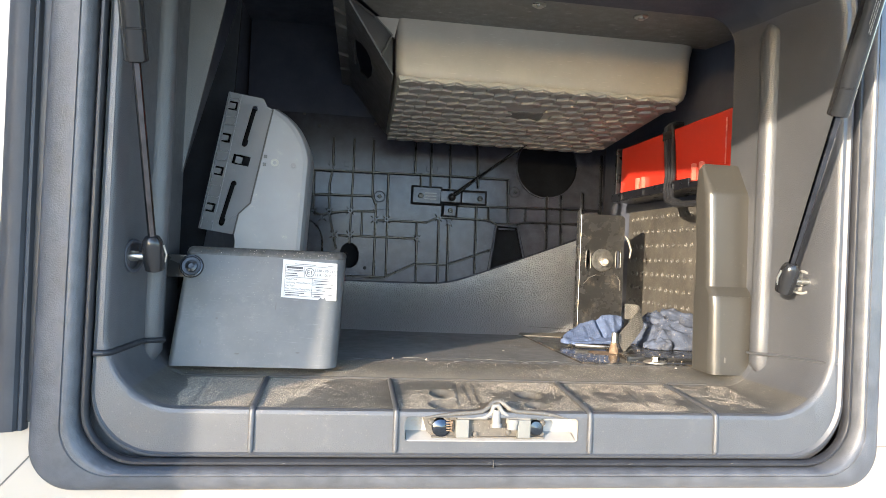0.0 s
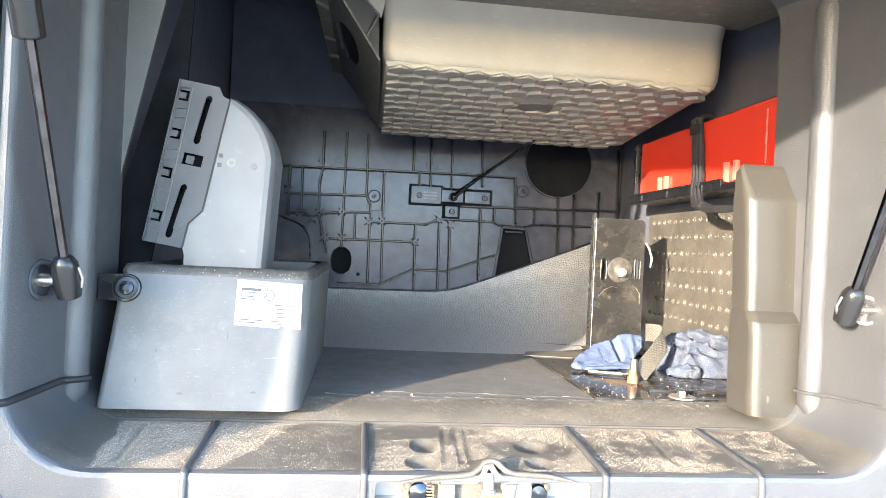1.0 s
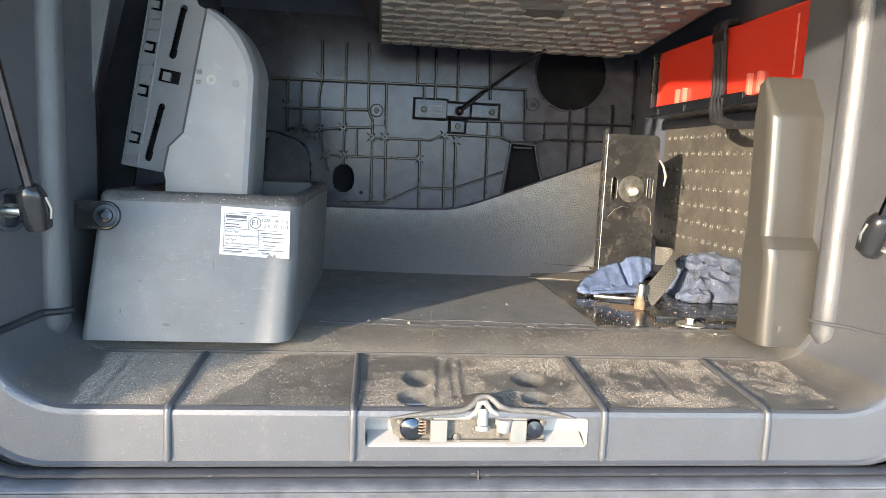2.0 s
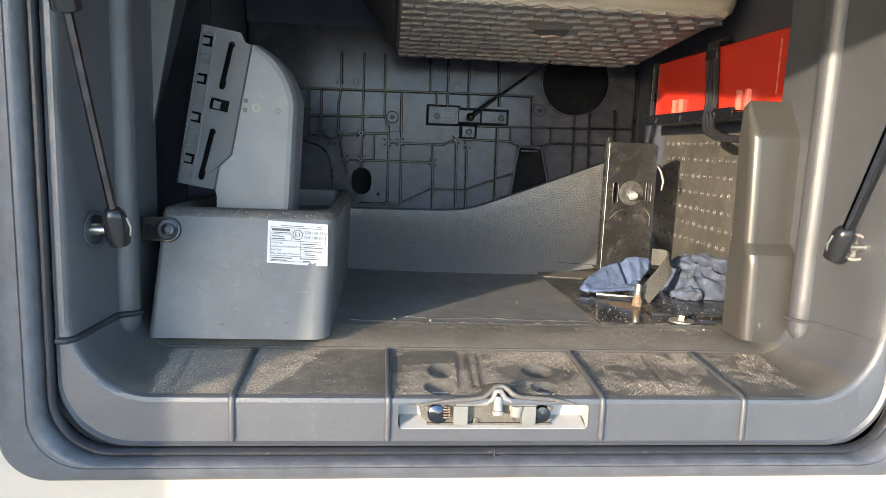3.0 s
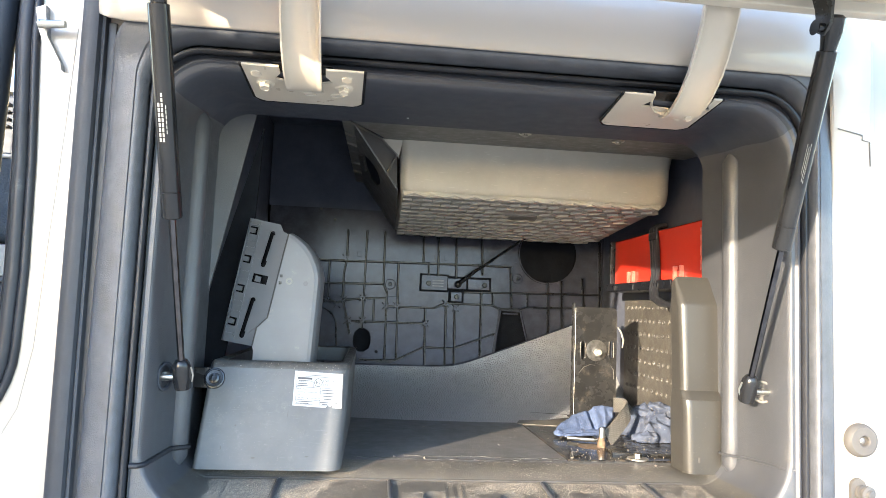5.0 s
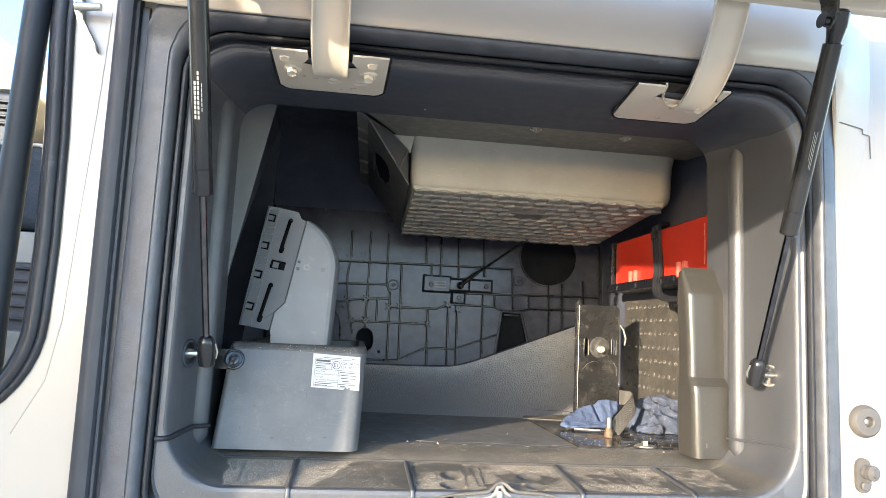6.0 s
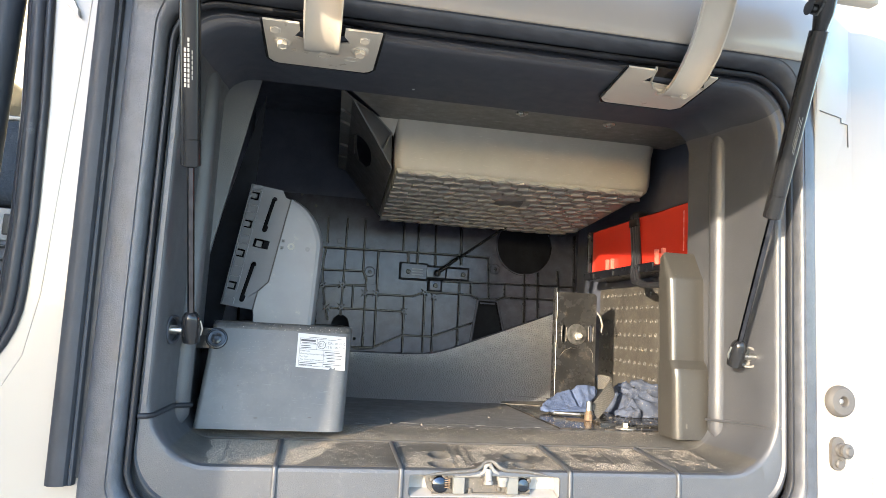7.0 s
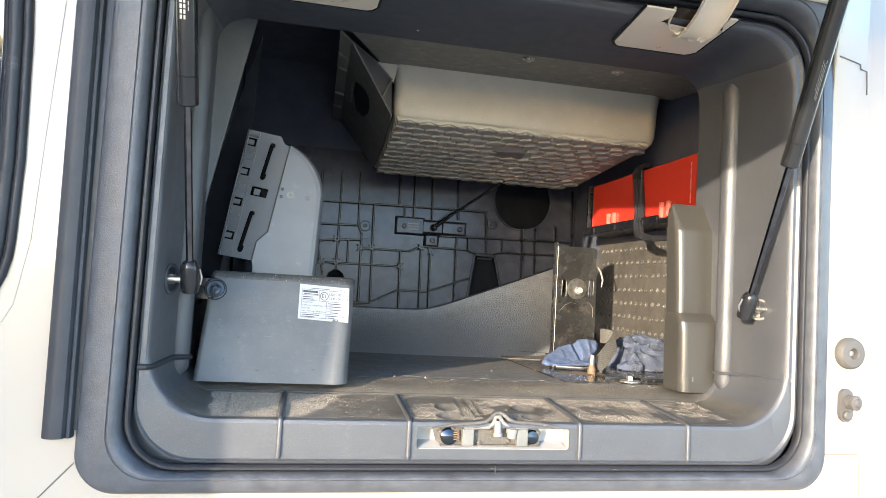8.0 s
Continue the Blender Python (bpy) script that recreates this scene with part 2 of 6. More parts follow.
def lathe(profile, at, axis, n=20, bm=None):
    """Turned shape: profile of (radius, height) along axis from at."""
    axis = Vector(axis).normalized()
    side = axis.cross(Vector((0, 0, 1)) if abs(axis.z) < 0.9 else Vector((1, 0, 0))).normalized()
    up = axis.cross(side)
    at = Vector(at)
    return loft([[at + axis * h + max(r, 1e-5) * (math.cos(a) * side + math.sin(a) * up) for a in (2 * math.pi * k / n for k in range(n))] for r, h in profile], True, True, bm)


def plate(outer, holes, place, thick, bm=None):
    """A flat plate with holes through it. outer and holes are loops of (u, v); place(u, v, w) gives the world point, w the depth."""
    from mathutils.geometry import tessellate_polygon
    bm = bm or bmesh.new()
    loops = [list(outer)] + [list(h) for h in holes]
    tris = tessellate_polygon([[Vector((u, v, 0)) for u, v in lp] for lp in loops])
    flat = [p for lp in loops for p in lp]
    front = [bm.verts.new(place(u, v, 0.0)) for u, v in flat]
    back = [bm.verts.new(place(u, v, thick)) for u, v in flat]
    for a, b, c in tris:
        for vs in ((front[a], front[b], front[c]), (back[c], back[b], back[a])):
            try:
                bm.faces.new(vs)
            except ValueError:
                pass
    at = 0
    for lp in loops:
        n = len(lp)
        for i in range(n):
            j = (i + 1) % n
            bm.faces.new((front[at + i], front[at + j], back[at + j], back[at + i]))
        at += n
    return bm


def arc(cx, cy, r, a0, a1, n=8, ry=None):
    ry = ry or r
    return [(cx + r * math.cos(radians(a0 + (a1 - a0) * i / n)), cy + ry * math.sin(radians(a0 + (a1 - a0) * i / n))) for i in range(n + 1)]


def circle(cx, cy, r, n=20, ry=None):
    return arc(cx, cy, r, 0, 360 * (n - 1) / n, n - 1, ry)


def rounded(x0, x1, z0, z1, r, n=6):
    """A rounded rectangle, counter-clockwise from the lower right corner."""
    rs = r if isinstance(r, tuple) else (r,) * 4
    return (arc(x1 - rs[0], z0 + rs[0], rs[0], -90, 0, n) + arc(x1 - rs[1], z1 - rs[1], rs[1], 0, 90, n)
            + arc(x0 + rs[2], z1 - rs[2], rs[2], 90, 180, n) + arc(x0 + rs[3], z0 + rs[3], rs[3], 180, 270, n))


def slot(cx, cy, length, width, tilt=0.0, n=5):
    """A long round-ended hole, upright at tilt 0."""
    h = (length - width) / 2
    pts = arc(0, h, width / 2, 0, 180, n) + arc(0, -h, width / 2, 180, 360, n)
    c, s = math.cos(radians(tilt)), math.sin(radians(tilt))
    return [(cx + u * c - v * s, cy + u * s + v * c) for u, v in pts]


def upright(y):
    return lambda u, v, w: Vector((u, y + w, v))


def hex_bolt(parent, name, at, axis, size=0.0065, washer=0.0, height=0.006, mat=None):
    bm = lathe([(size, 0), (size, height * 0.9), (size * 0.85, height), (0, height)], at, axis, 6)
    if washer:
        lathe([(washer, -0.0005), (washer, 0.0015), (washer * 0.8, 0.0025), (0, 0.0026)], at, axis, 20, bm)
    return part(name, bm, mat or STEEL, parent)


# ---- ground and outer body ----
FACE = 0.885
g = bmesh.new()
bmesh.ops.create_grid(g, x_segments=2, y_segments=2, size=3000)
solid("ground", g, GROUND, "pale sandy concrete yard under the truck", "ground", "structure")

body = thing("wall_body", (0.2, FACE, 1.0), "white painted cab side panel round the open locker", "cab side", kind="structure")
hole = rounded(-0.299, 0.760, 1.395, 2.163, (0.05, 0.075, 0.065, 0.05))[::-1]
# the pillar's left edge follows the door aperture
aperture = [(-0.402, 3.6), (-0.402, 2.12), (-0.392, 1.95), (-0.388, 1.80), (-0.390, 1.70)] + arc(-0.55, 1.70, 0.16, 0, -70, 8)[1:] + [(-0.60, 1.545), (-1.30, 1.53)]
outline = aperture + [(-1.30, 0.55), (0.8365, 0.55), (0.8365, 3.6)]
part("side_panel", plate(outline, [hole], upright(FACE), 0.04), WHITE, body)
part("rear_corner_panel", loft([[(0.838 + u, FACE + 0.004 + v, z) for u, v in ((0, 0.03), (0, 0), (0.03, -0.004), (0.12, 0.0), (0.3, 0.06), (0.45, 0.2), (0.5, 0.5), (0.5, 2.2))] for z in (0.5, 3.6)], False), WHITE, body)
# convex shoulder above the opening
sh = [(FACE - 0.028, 2.152), (FACE - 0.037, 2.1415), (FACE - 0.0405, 2.1395), (FACE - 0.044, 2.1415), (FACE - 0.048, 2.152), (FACE - 0.052, 2.175), (FACE - 0.053, 2.21), (FACE - 0.051, 2.25), (FACE - 0.042, 2.31), (FACE - 0.01, 2.4), (FACE + 0.01, 2.45)]
flow = [(FACE, 1.96), (FACE - 0.006, 2.03), (FACE - 0.020, 2.09), (FACE - 0.035, 2.13)] + sh[4:]
part("shoulder_panel", loft([[(x, FACE + 0.001 + (y - FACE - 0.001) * k, z + (0.03 * (1 - k) if x < 0.2 else 0.0)) for y, z in (flow if x > 0.76 else sh)]
                             for x, k in ((-0.335, 0.0), (-0.318, 0.45), (-0.30, 0.8), (-0.27, 1.0), (0.2, 1.0), (0.60, 1.0), (0.66, 0.985), (0.71, 0.93), (0.745, 0.82), (0.7665, 0.68), (0.785, 0.50), (0.803, 0.31), (0.82, 0.13), (0.835, 0.0))], False), WHITE, body, sharp=70)


def seam(points, width=0.0022, y=FACE):
    return tube([(x, y - 0.0002, z) for x, z in points], width / 2, 6)


part("panel_seam", seam([(0.762, 1.447), (0.826, 1.447), (0.829, 1.44), (0.829, 1.25)]), BODY_SEAM, body)
part("panel_seam", tube([(0.768, FACE - 0.0112, 2.073), (0.785, FACE - 0.0082, 2.071), (0.803, FACE - 0.0050, 2.069), (0.814, FACE - 0.0030, 2.0675), (0.8145, FACE - 0.0026, 2.060), (0.828, FACE - 0.0010, 2.058), (0.829, FACE - 0.0006, 2.02)], 0.0009, 6), BODY_SEAM, body)
part("panel_seam", seam([(-0.301, 1.43), (-0.345, 1.38), (-0.40, 1.30)]), BODY_SEAM, body)
part("pillar_crease", seam([(-0.352, 2.14), (-0.357, 2.0), (-0.365, 1.85), (-0.372, 1.70), (-0.385, 1.62), (-0.42, 1.55)], 0.0012), WHITE, body)

# the cab shell that closes the place behind the panels
shell = thing("cab_shell", (0.2, 2.0, 1.0), "plain cab shell round the locker", "cab shell", kind="structure")
part("roof", box(-2.6, 1.33, 0.93, 3.3, 3.6, 3.65), CREAM, shell)
part("far_side", box(-0.42, 1.33, 3.25, 3.3, 0.5, 3.6), CREAM, shell)
part("far_sill", box(-2.6, -0.42, 3.25, 3.3, 0.5, 2.72), CREAM, shell)
fw = thing("window_1", (-1.5, 3.27, 3.1), "blue-tinted far side cab window", "window", kind="structure")
tint = bpy.data.materials.new("tinted_glass")
tint.use_nodes = True
for key, value in (("Base Color", (0.58, 0.63, 0.68, 1.0)), ("Transmission Weight", 1.0), ("Roughness", 0.0)):
    tint.node_tree.nodes["Principled BSDF"].inputs[key].default_value = value
part("window_pane", box(-2.6, -0.42, 3.27, 3.275, 2.70, 3.6), tint, fw)
part("cab_floor", box(-2.6, 1.33, 0.93, 3.3, 0.5, 0.55), DARK, shell)
part("rear_side", box(1.30, 1.34, 1.0, 3.3, 0.5, 3.6), WHITE, shell)
part("partition", box(-0.34, -0.32, 0.93, 3.25, 0.5, 3.6), CREAM, shell)

# ---- surround, seal and liner ----
N = 15


def ring(x0, x1, z0, z1, r, y, tuck=0.0):
    """A loop round the opening; tuck brings its top forward under the shoulder."""
    return [(u, y - tuck * max(0.0, v - 2.10), v) for u, v in rounded(x0, x1, z0, z1, r, N)]


# the profile across the surround, from the paint inwards: a broad swelling band, a fine crease, a narrow roll down to the seal
BAND = ((0.0, -0.001), (0.02, -0.0055), (0.10, -0.0095), (0.24, -0.0125), (0.42, -0.0150), (0.58, -0.0165), (0.685, -0.0172), (0.70, -0.0158), (0.715, -0.0156), (0.73, -0.0174),
        (0.80, -0.0178), (0.87, -0.0160), (0.93, -0.0115), (0.98, -0.004), (1.0, 0.014))
surround = [ring(-0.301 + 0.0525 * f, 0.762 - 0.040 * f, 1.393 + 0.0280 * f, 2.165 - 0.036 * f, (0.05 + 0.012 * f, 0.075, 0.065, 0.05 + 0.012 * f), FACE + y, 0.50) for f, y in BAND]
solid("door_surround", loft(surround), FLANGE, "grey-black rubber surround of the locker opening", "surround", "structure")
seal_c = rounded(-0.2440, 0.7180, 1.4250, 2.1215, (0.062, 0.075, 0.065, 0.062), 10)
solid("weather_seal", loft([[(cx + 0.0046 * math.cos(a) * nx, FACE - 0.001 + 0.0070 * math.sin(a), cz + 0.0046 * math.cos(a) * nz)
                             for a in (2 * math.pi * k / 10 for k in range(10))]
                            for (cx, cz), (nx, nz) in [(seal_c[i % len(seal_c)], (lambda d: (d[1], -d[0]))(Vector((seal_c[(i + 1) % len(seal_c)][0] - seal_c[i % len(seal_c) - 1][0], seal_c[(i + 1) % len(seal_c)][1] - seal_c[i % len(seal_c) - 1][1])).normalized())) for i in range(len(seal_c) + 1)]]),
      RUBBER, "black hollow rubber weather seal round the opening", "seal", "structure")

seal_ob = bpy.data.objects["weather_seal"]
part("seal_joint", box(0.2345, 0.2356, FACE - 0.0088, FACE - 0.004, 1.4205, 1.4295), SEAM, seal_ob)
for x, w, z in ((0.228, 0.004, 1.4235), (0.243, 0.003, 1.4215), (0.41, 0.006, 1.4225), (-0.02, 0.004, 1.4220), (0.55, 0.003, 1.4235)):
    part("scuff", tube([(x, FACE - 0.0080, z + 0.0025), (x + w, FACE - 0.0080, z + 0.0033)], [0.0006, 0.0004], 6), BUFFER, seal_ob)

RR = (0.075, 0.075, 0.07, 0.075)
tunnel = [ring(-0.250, 0.722, 1.420, 2.128, RR, FACE + 0.015),
          ring(-0.2385, 0.7125, 1.4302, 2.112, RR, FACE + 0.012),
          ring(-0.2375, 0.7115, 1.4312, 2.110, RR, FACE - 0.002),
          ring(-0.2362, 0.7075, 1.4340, 2.107, RR, FACE - 0.0035),
          ring(-0.235, 0.704, 1.436, 2.105, RR, FACE),
          ring(-0.229, 0.699, 1.481, 2.100, (0.085, 0.075, 0.07, 0.085), FACE),
          ring(-0.227, 0.697, 1.4855, 2.098, (0.085, 0.075, 0.07, 0.085), FACE + 0.002),
          ring(-0.224, 0.694, 1.488, 2.096, (0.083, 0.075, 0.07, 0.083), FACE + 0.007),
          ring(-0.220, 0.690, 1.4902, 2.0955, (0.074, 0.075, 0.07, 0.074), 0.925),
          ring(-0.2155, 0.684, 1.4935, 2.0945, (0.062, 0.06, 0.06, 0.062), 0.974),
          ring(-0.215, 0.6835, 1.4938, 2.0946, (0.062, 0.06, 0.06, 0.062), 0.978),
          ring(-0.210, 0.678, 1.497, 2.0955, (0.05, 0.06, 0.06, 0.05), 1.028),
          ring(-0.209, 0.677, 1.4975, 2.0955, (0.05, 0.06, 0.06, 0.05), 1.030),
          ring(-0.2085, 0.6765, 1.502, 2.0955, (0.048, 0.06, 0.06, 0.048), 1.0345),
          ring(-0.204, 0.671, 1.5105, 2.096, (0.035, 0.05, 0.05, 0.035), 1.088),
          ring(-0.203, 0.670, 1.5121, 2.096, (0.03, 0.05, 0.05, 0.03), 1.106)]
K = 4 * (N + 1)
# the loop runs: lower right corner, upper right corner, upper left corner, lower left corner
RECESSES = ((0.1785, 0.962, 0.0155, 0.021), (0.1740, 0.912, 0.0170, 0.019), (0.2995, 0.962, 0.0165, 0.019), (0.2980, 0.913, 0.0145, 0.016))
GROOVES = ((-0.128, -0.134), (0.450, 0.458), (0.196, 0.207), (0.214, 0.219), (0.223, 0.232))


def pressed(x, y):
    """How far the sill's top is pressed in at x, y."""
    d = 0.0
    for cx, cy, rx, ry in RECESSES:
        q = math.hypot((x - cx) / rx, (y - cy) / ry)
        if q < 1.12:
            d = max(d, 0.0062 * (1 - max(0.0, (q - 0.25) / 0.87) ** 2.2))
    if 0.905 < y < 1.02:
        for x0, x1 in GROOVES:
            q = abs(x - x0 - (x1 - x0) * (y - 0.905) / 0.115) / 0.0042
            if q < 1:
                d = max(d, 0.0012 * (1 - q * q) * min(1.0, (y - 0.905) / 0.01, (1.02 - y) / 0.01))
    return d


def sill_z(x, y):
    return 1.4882 + (y - 0.892) * 0.0650 - pressed(x, y) + 0.0003 * noise.noise(Vector((x * 30, y * 30, 0.0)))


SPANS = {"wall_right": (7, 21), "ceiling": (21, 42), "wall_left": (42, 56), "floor_sill": (56, 71)}
LINER_OBJECTS = {}
for nm, (a, b) in SPANS.items():
    idx = [i % K for i in range(a, b + 1)]
    bm = loft([[r[i] for i in idx] for r in (tunnel[7:] if nm == "floor_sill" else tunnel[6:] if nm == "wall_left" else tunnel)], False)
    if nm == "floor_sill":
        low = [r for r in tunnel if 0.8915 < r[0][1] < 1.0285]
        cut = [f for f in bm.faces if max(v.co.x for v in f.verts) - min(v.co.x for v in f.verts) > 0.4 and 0.892 < f.calc_center_median().y < 1.028]
        bmesh.ops.delete(bm, geom=cut, context="FACES_ONLY")
        ends = [(r[4 * N + 3][0], r[0][0], r[0][1]) for r in low]
        fine = []
        for k in range(69):
            y = 0.892 + 0.136 * k / 68
            j = next(i for i in range(len(ends) - 1) if ends[i + 1][2] >= y - 1e-6)
            f = (y - ends[j][2]) / (ends[j + 1][2] - ends[j][2])
            xa, xb = (ends[j][m] + (ends[j + 1][m] - ends[j][m]) * f for m in (0, 1))
            fine.append([(xa + (xb - xa) * c / 320, y, sill_z(xa + (xb - xa) * c / 320, y)) for c in range(321)])
        loft(fine, False, False, bm)
    LINER_OBJECTS[nm] = solid(nm, bm, {"floor_sill": SILL, "ceiling": CEIL}.get(nm, LINER),
                              {"wall_right": "grained dark plastic liner side with moulded bead", "wall_left": "grained dark plastic liner side with moulded bead",
                               "ceiling": "dark plastic liner top inside the opening", "floor_sill": "dusty grained dark plastic sill"}[nm],
                              {"ceiling": "ceiling", "floor_sill": "sill"}.get(nm, "liner wall"), "structure")
whole = bpy.data.meshes.new("liner_shading")
finish(loft(tunnel), whole, LINER)
SHADING = {}
for poly in whole.polygons:
    for k in poly.loop_indices:
        SHADING[tuple(round(c, 4) for c in (*poly.center, *whole.vertices[whole.loops[k].vertex_index].co))] = Vector(whole.corner_normals[k].vector)


def share_shading(ob):
    """Gives a piece of the liner the normals of the whole, so that no seam shows."""
    data, normals = ob.data, []
    ob.modifiers.clear()
    for poly in data.polygons:
        for k in poly.loop_indices:
            n = SHADING.get(tuple(round(c, 4) for c in (*poly.center, *data.vertices[data.loops[k].vertex_index].co)))
            own = Vector(data.corner_normals[k].vector)
            normals.append(own if n is None else n if n.dot(own) >= 0 else -n)
    data.normals_split_custom_set(normals)


part("front_lip", loft([[r[i % K] for i in range(42, 57)] for r in tunnel[:7]], False), LINER, LINER_OBJECTS["wall_left"])
cols = [i % K for i in range(56, 72)]
front = loft([[r[i] for i in cols] for r in tunnel[:5]], False)
loft([[r[i] for i in cols] for r in tunnel[5:8]], False, False, front)
CUT = rounded(0.1245, 0.3445, 1.4500, 1.4795, 0.005, 4)
plate([(tunnel[4][i][0], tunnel[4][i][2]) for i in cols] + [(tunnel[5][i][0], tunnel[5][i][2]) for i in reversed(cols)], [CUT[::-1]], upright(FACE), 0.002, front)
LINER_OBJECTS["sill_face"] = solid("sill_face", front, LINER, "grained dark plastic front face of the sill", "sill face", "structure")


for ob in LINER_OBJECTS.values():
    share_shading(ob)
bpy.data.meshes.remove(whole)

# moulded upright beads and the fine lines on the side liners
zz = lambda a, b, n: [a + (b - a) * i / n for i in range(n + 1)]
bl = [(-0.2125 + 0.001 * math.sin(t * 3), 1.008, z) for t, z in zip(zz(0, 1, 10), zz(1.535, 2.055, 10))]
part("upright_bead", tube([(bl[0][0], bl[0][1], 1.515)] + bl + [(bl[-1][0], bl[-1][1], 2.075)], [0.004] + [0.0175] * 11 + [0.004], 16), LINER, LINER_OBJECTS["wall_left"])
br = [(0.682, 1.020, z) for z in zz(1.535, 2.045, 10)]
part("upright_bead", tube([(0.682, 1.018, 1.515)] + br + [(0.682, 1.02, 2.068)], [0.004] + [0.0175] * 11 + [0.004], 16), LINER, LINER_OBJECTS["wall_right"])
part("moulding_line", tube([(-0.2370, 0.8825, 1.549), (-0.2280, 0.8830, 1.549), (-0.2215, 0.8910, 1.5491), (-0.2195, 0.905, 1.5494), (-0.2172, 0.935, 1.5498), (-0.2130, 0.985, 1.5505), (-0.1985, 0.998, 1.550), (-0.1945, 1.008, 1.549), (-0.200, 1.022, 1.548)], 0.0038, 10), RUBBER, LINER_OBJECTS["wall_left"])
part("moulding_line", tube([(0.7035, 0.8845, 1.557), (0.6935, 0.895, 1.5565), (0.6892, 0.93, 1.556), (0.6830, 0.985, 1.553), (0.668, 1.005, 1.552), (0.6643, 1.02, 1.551), (0.668, 1.035, 1.550)], 0.0024, 8), LINER, LINER_OBJECTS["wall_right"])
part("ceiling_screw", lathe([(0.0022, -0.004), (0.0022, 0.0006), (0, 0.001)], (0.117, 1.06, 2.0955), (0, 0, -1), 10), PAPER, LINER_OBJECTS["ceiling"], "small bright screw head")
# dark bar laid along the step, painted as the groove's shade
part("sill_groove", tube([(-0.175, 1.0315, 1.4992), (0.2, 1.0318, 1.4992), (0.60, 1.0315, 1.4992)], 0.0013, 8), SEAM, LINER_OBJECTS["floor_sill"])
# sill beads that run over the edge
for x in (-0.058, 0.113, 0.360, 0.531):
    part("sill_bead", tube([(x, FACE - 0.0005, 1.436), (x, FACE - 0.001, 1.44), (x, FACE - 0.0005, 1.478), (x, FACE + 0.001, 1.4855), (x, FACE + 0.006, 1.4885), (x, 1.025, 1.4975), (x, 1.031, 1.497)],
                           [0.002, 0.0036, 0.0036, 0.0036, 0.0036, 0.0036, 0.002], 10), LINER, LINER_OBJECTS["floor_sill"])
# ---- inner compartment ----
solid("floor", box(-0.26, 0.80, 1.105, 1.97, 1.46, 1.512, 0.0004), FLOOR, "scuffed black rubber locker floor strewn with sand", "floor", "structure")
solid("wall_side", box(-0.27, -0.25, 1.08, 1.97, 1.46, 2.32), INNER, "dark plastic inner side of the locker", "wall", "structure")
solid("ceiling_inner", box(-0.27, 0.82, 1.10, 1.97, 2.30, 2.32), UPPER, "dark upper lining of the locker", "ceiling", "structure")
solid("wall_header", box(-0.27, 0.82, 1.098, 1.106, 2.0975, 2.31), INNER, "dark closing strip above the liner", "wall", "structure")
solid("wall_cheek", box(0.6715, 0.82, 1.092, 1.10, 1.46, 2.10), INNER, "dark closing strip behind the liner side", "wall", "structure")
solid("wall_cheek_far", box(-0.27, -0.2045, 1.09, 1.098, 1.46, 2.10), INNER, "dark closing strip behind the liner side", "wall", "structure")
solid("wall_end", box(-0.27, 0.82, 1.955, 1.97, 1.46, 2.32), SHADE_BLACK, "near-black sheet behind the ribbed panel, coloured for shade", "wall", "structure")

# ---- ribbed back panel ----
BY = 1.93
wb = thing("wall_back", (0.3, BY, 1.6), "black ribbed plastic panel closing the back of the locker", "back panel", kind="structure")
panel_outline = [(-0.24, 1.52), (0.78, 1.52), (0.78, 2.30), (-0.24, 2.30)]
notch = [(0.436, 1.62), (0.545, 1.66), (0.516, 1.772), (0.455, 1.775)]
part("panel", plate(panel_outline, [circle(0.598, 1.949, 0.088, 32), slot(0.046, 1.67, 0.071, 0.052), notch, circle(0.09, 1.637, 0.005, 10)], upright(BY), 0.004), BLACK, wb)
part("hole_rim", loft([[(0.598 + r * math.cos(a), y, 1.949 + r * math.sin(a)) for a in (2 * math.pi * k / 32 for k in range(32))] for r, y in ((0.088, BY + 0.004), (0.088, BY - 0.006), (0.0915, BY - 0.006), (0.0925, BY + 0.001))]), BLACK, wb)
# added sheet over the panel's top, its paler colour brightens the shade there
part("upper_panel", box(-0.245, 0.775, BY - 0.0035, BY - 0.001, 2.055, 2.30, 0.001), UPPER, wb)
# near-black box behind the round hole, put in for its shade
part("hole_back", box(0.50, 0.70, 1.950, 1.953, 1.85, 2.05), SHADE_BLACK, wb)
part("notch_rim", loft([[(0.4865 + (u - 0.4865) * s, y, 1.71 + (v - 1.71) * s) for u, v in notch] for s, y in ((1.0, BY + 0.018), (1.0, BY - 0.005), (1.07, BY - 0.005), (1.08, BY + 0.001))]), BLACK, wb)


def rib(points, wide=0.0056, proud=0.014):
    bm = bmesh.new()
    for (u0, v0), (u1, v1) in zip(points, points[1:]):
        d = Vector((u1 - u0, v1 - v0)).normalized()
        s = Vector((-d.y, d.x)) * wide / 2
        q = [(u0 + s.x - d.x * wide / 2, v0 + s.y - d.y * wide / 2), (u0 - s.x - d.x * wide / 2, v0 - s.y - d.y * wide / 2),
             (u1 - s.x + d.x * wide / 2, v1 - s.y + d.y * wide / 2), (u1 + s.x + d.x * wide / 2, v1 + s.y + d.y * wide / 2)]
        c = ((u0 + u1) / 2, (v0 + v1) / 2)
        t = [(c[0] + (u - c[0]) * 0.995 , c[1] + (v - c[1]) * 0.995) for u, v in q]
        e = [((u0 if k in (0, 1) else u1) + (u - (u0 if k in (0, 1) else u1)) * 0.45, (v0 if k in (0, 1) else v1) + (v - (v0 if k in (0, 1) else v1)) * 0.45) for k, (u, v) in enumerate(q)]
        loft([[(u, y, v) for u, v in lp] for lp, y in ((q, BY + 0.001), (q, BY - proud * 0.85), (e, BY - proud))], True, True, bm)
    return bm


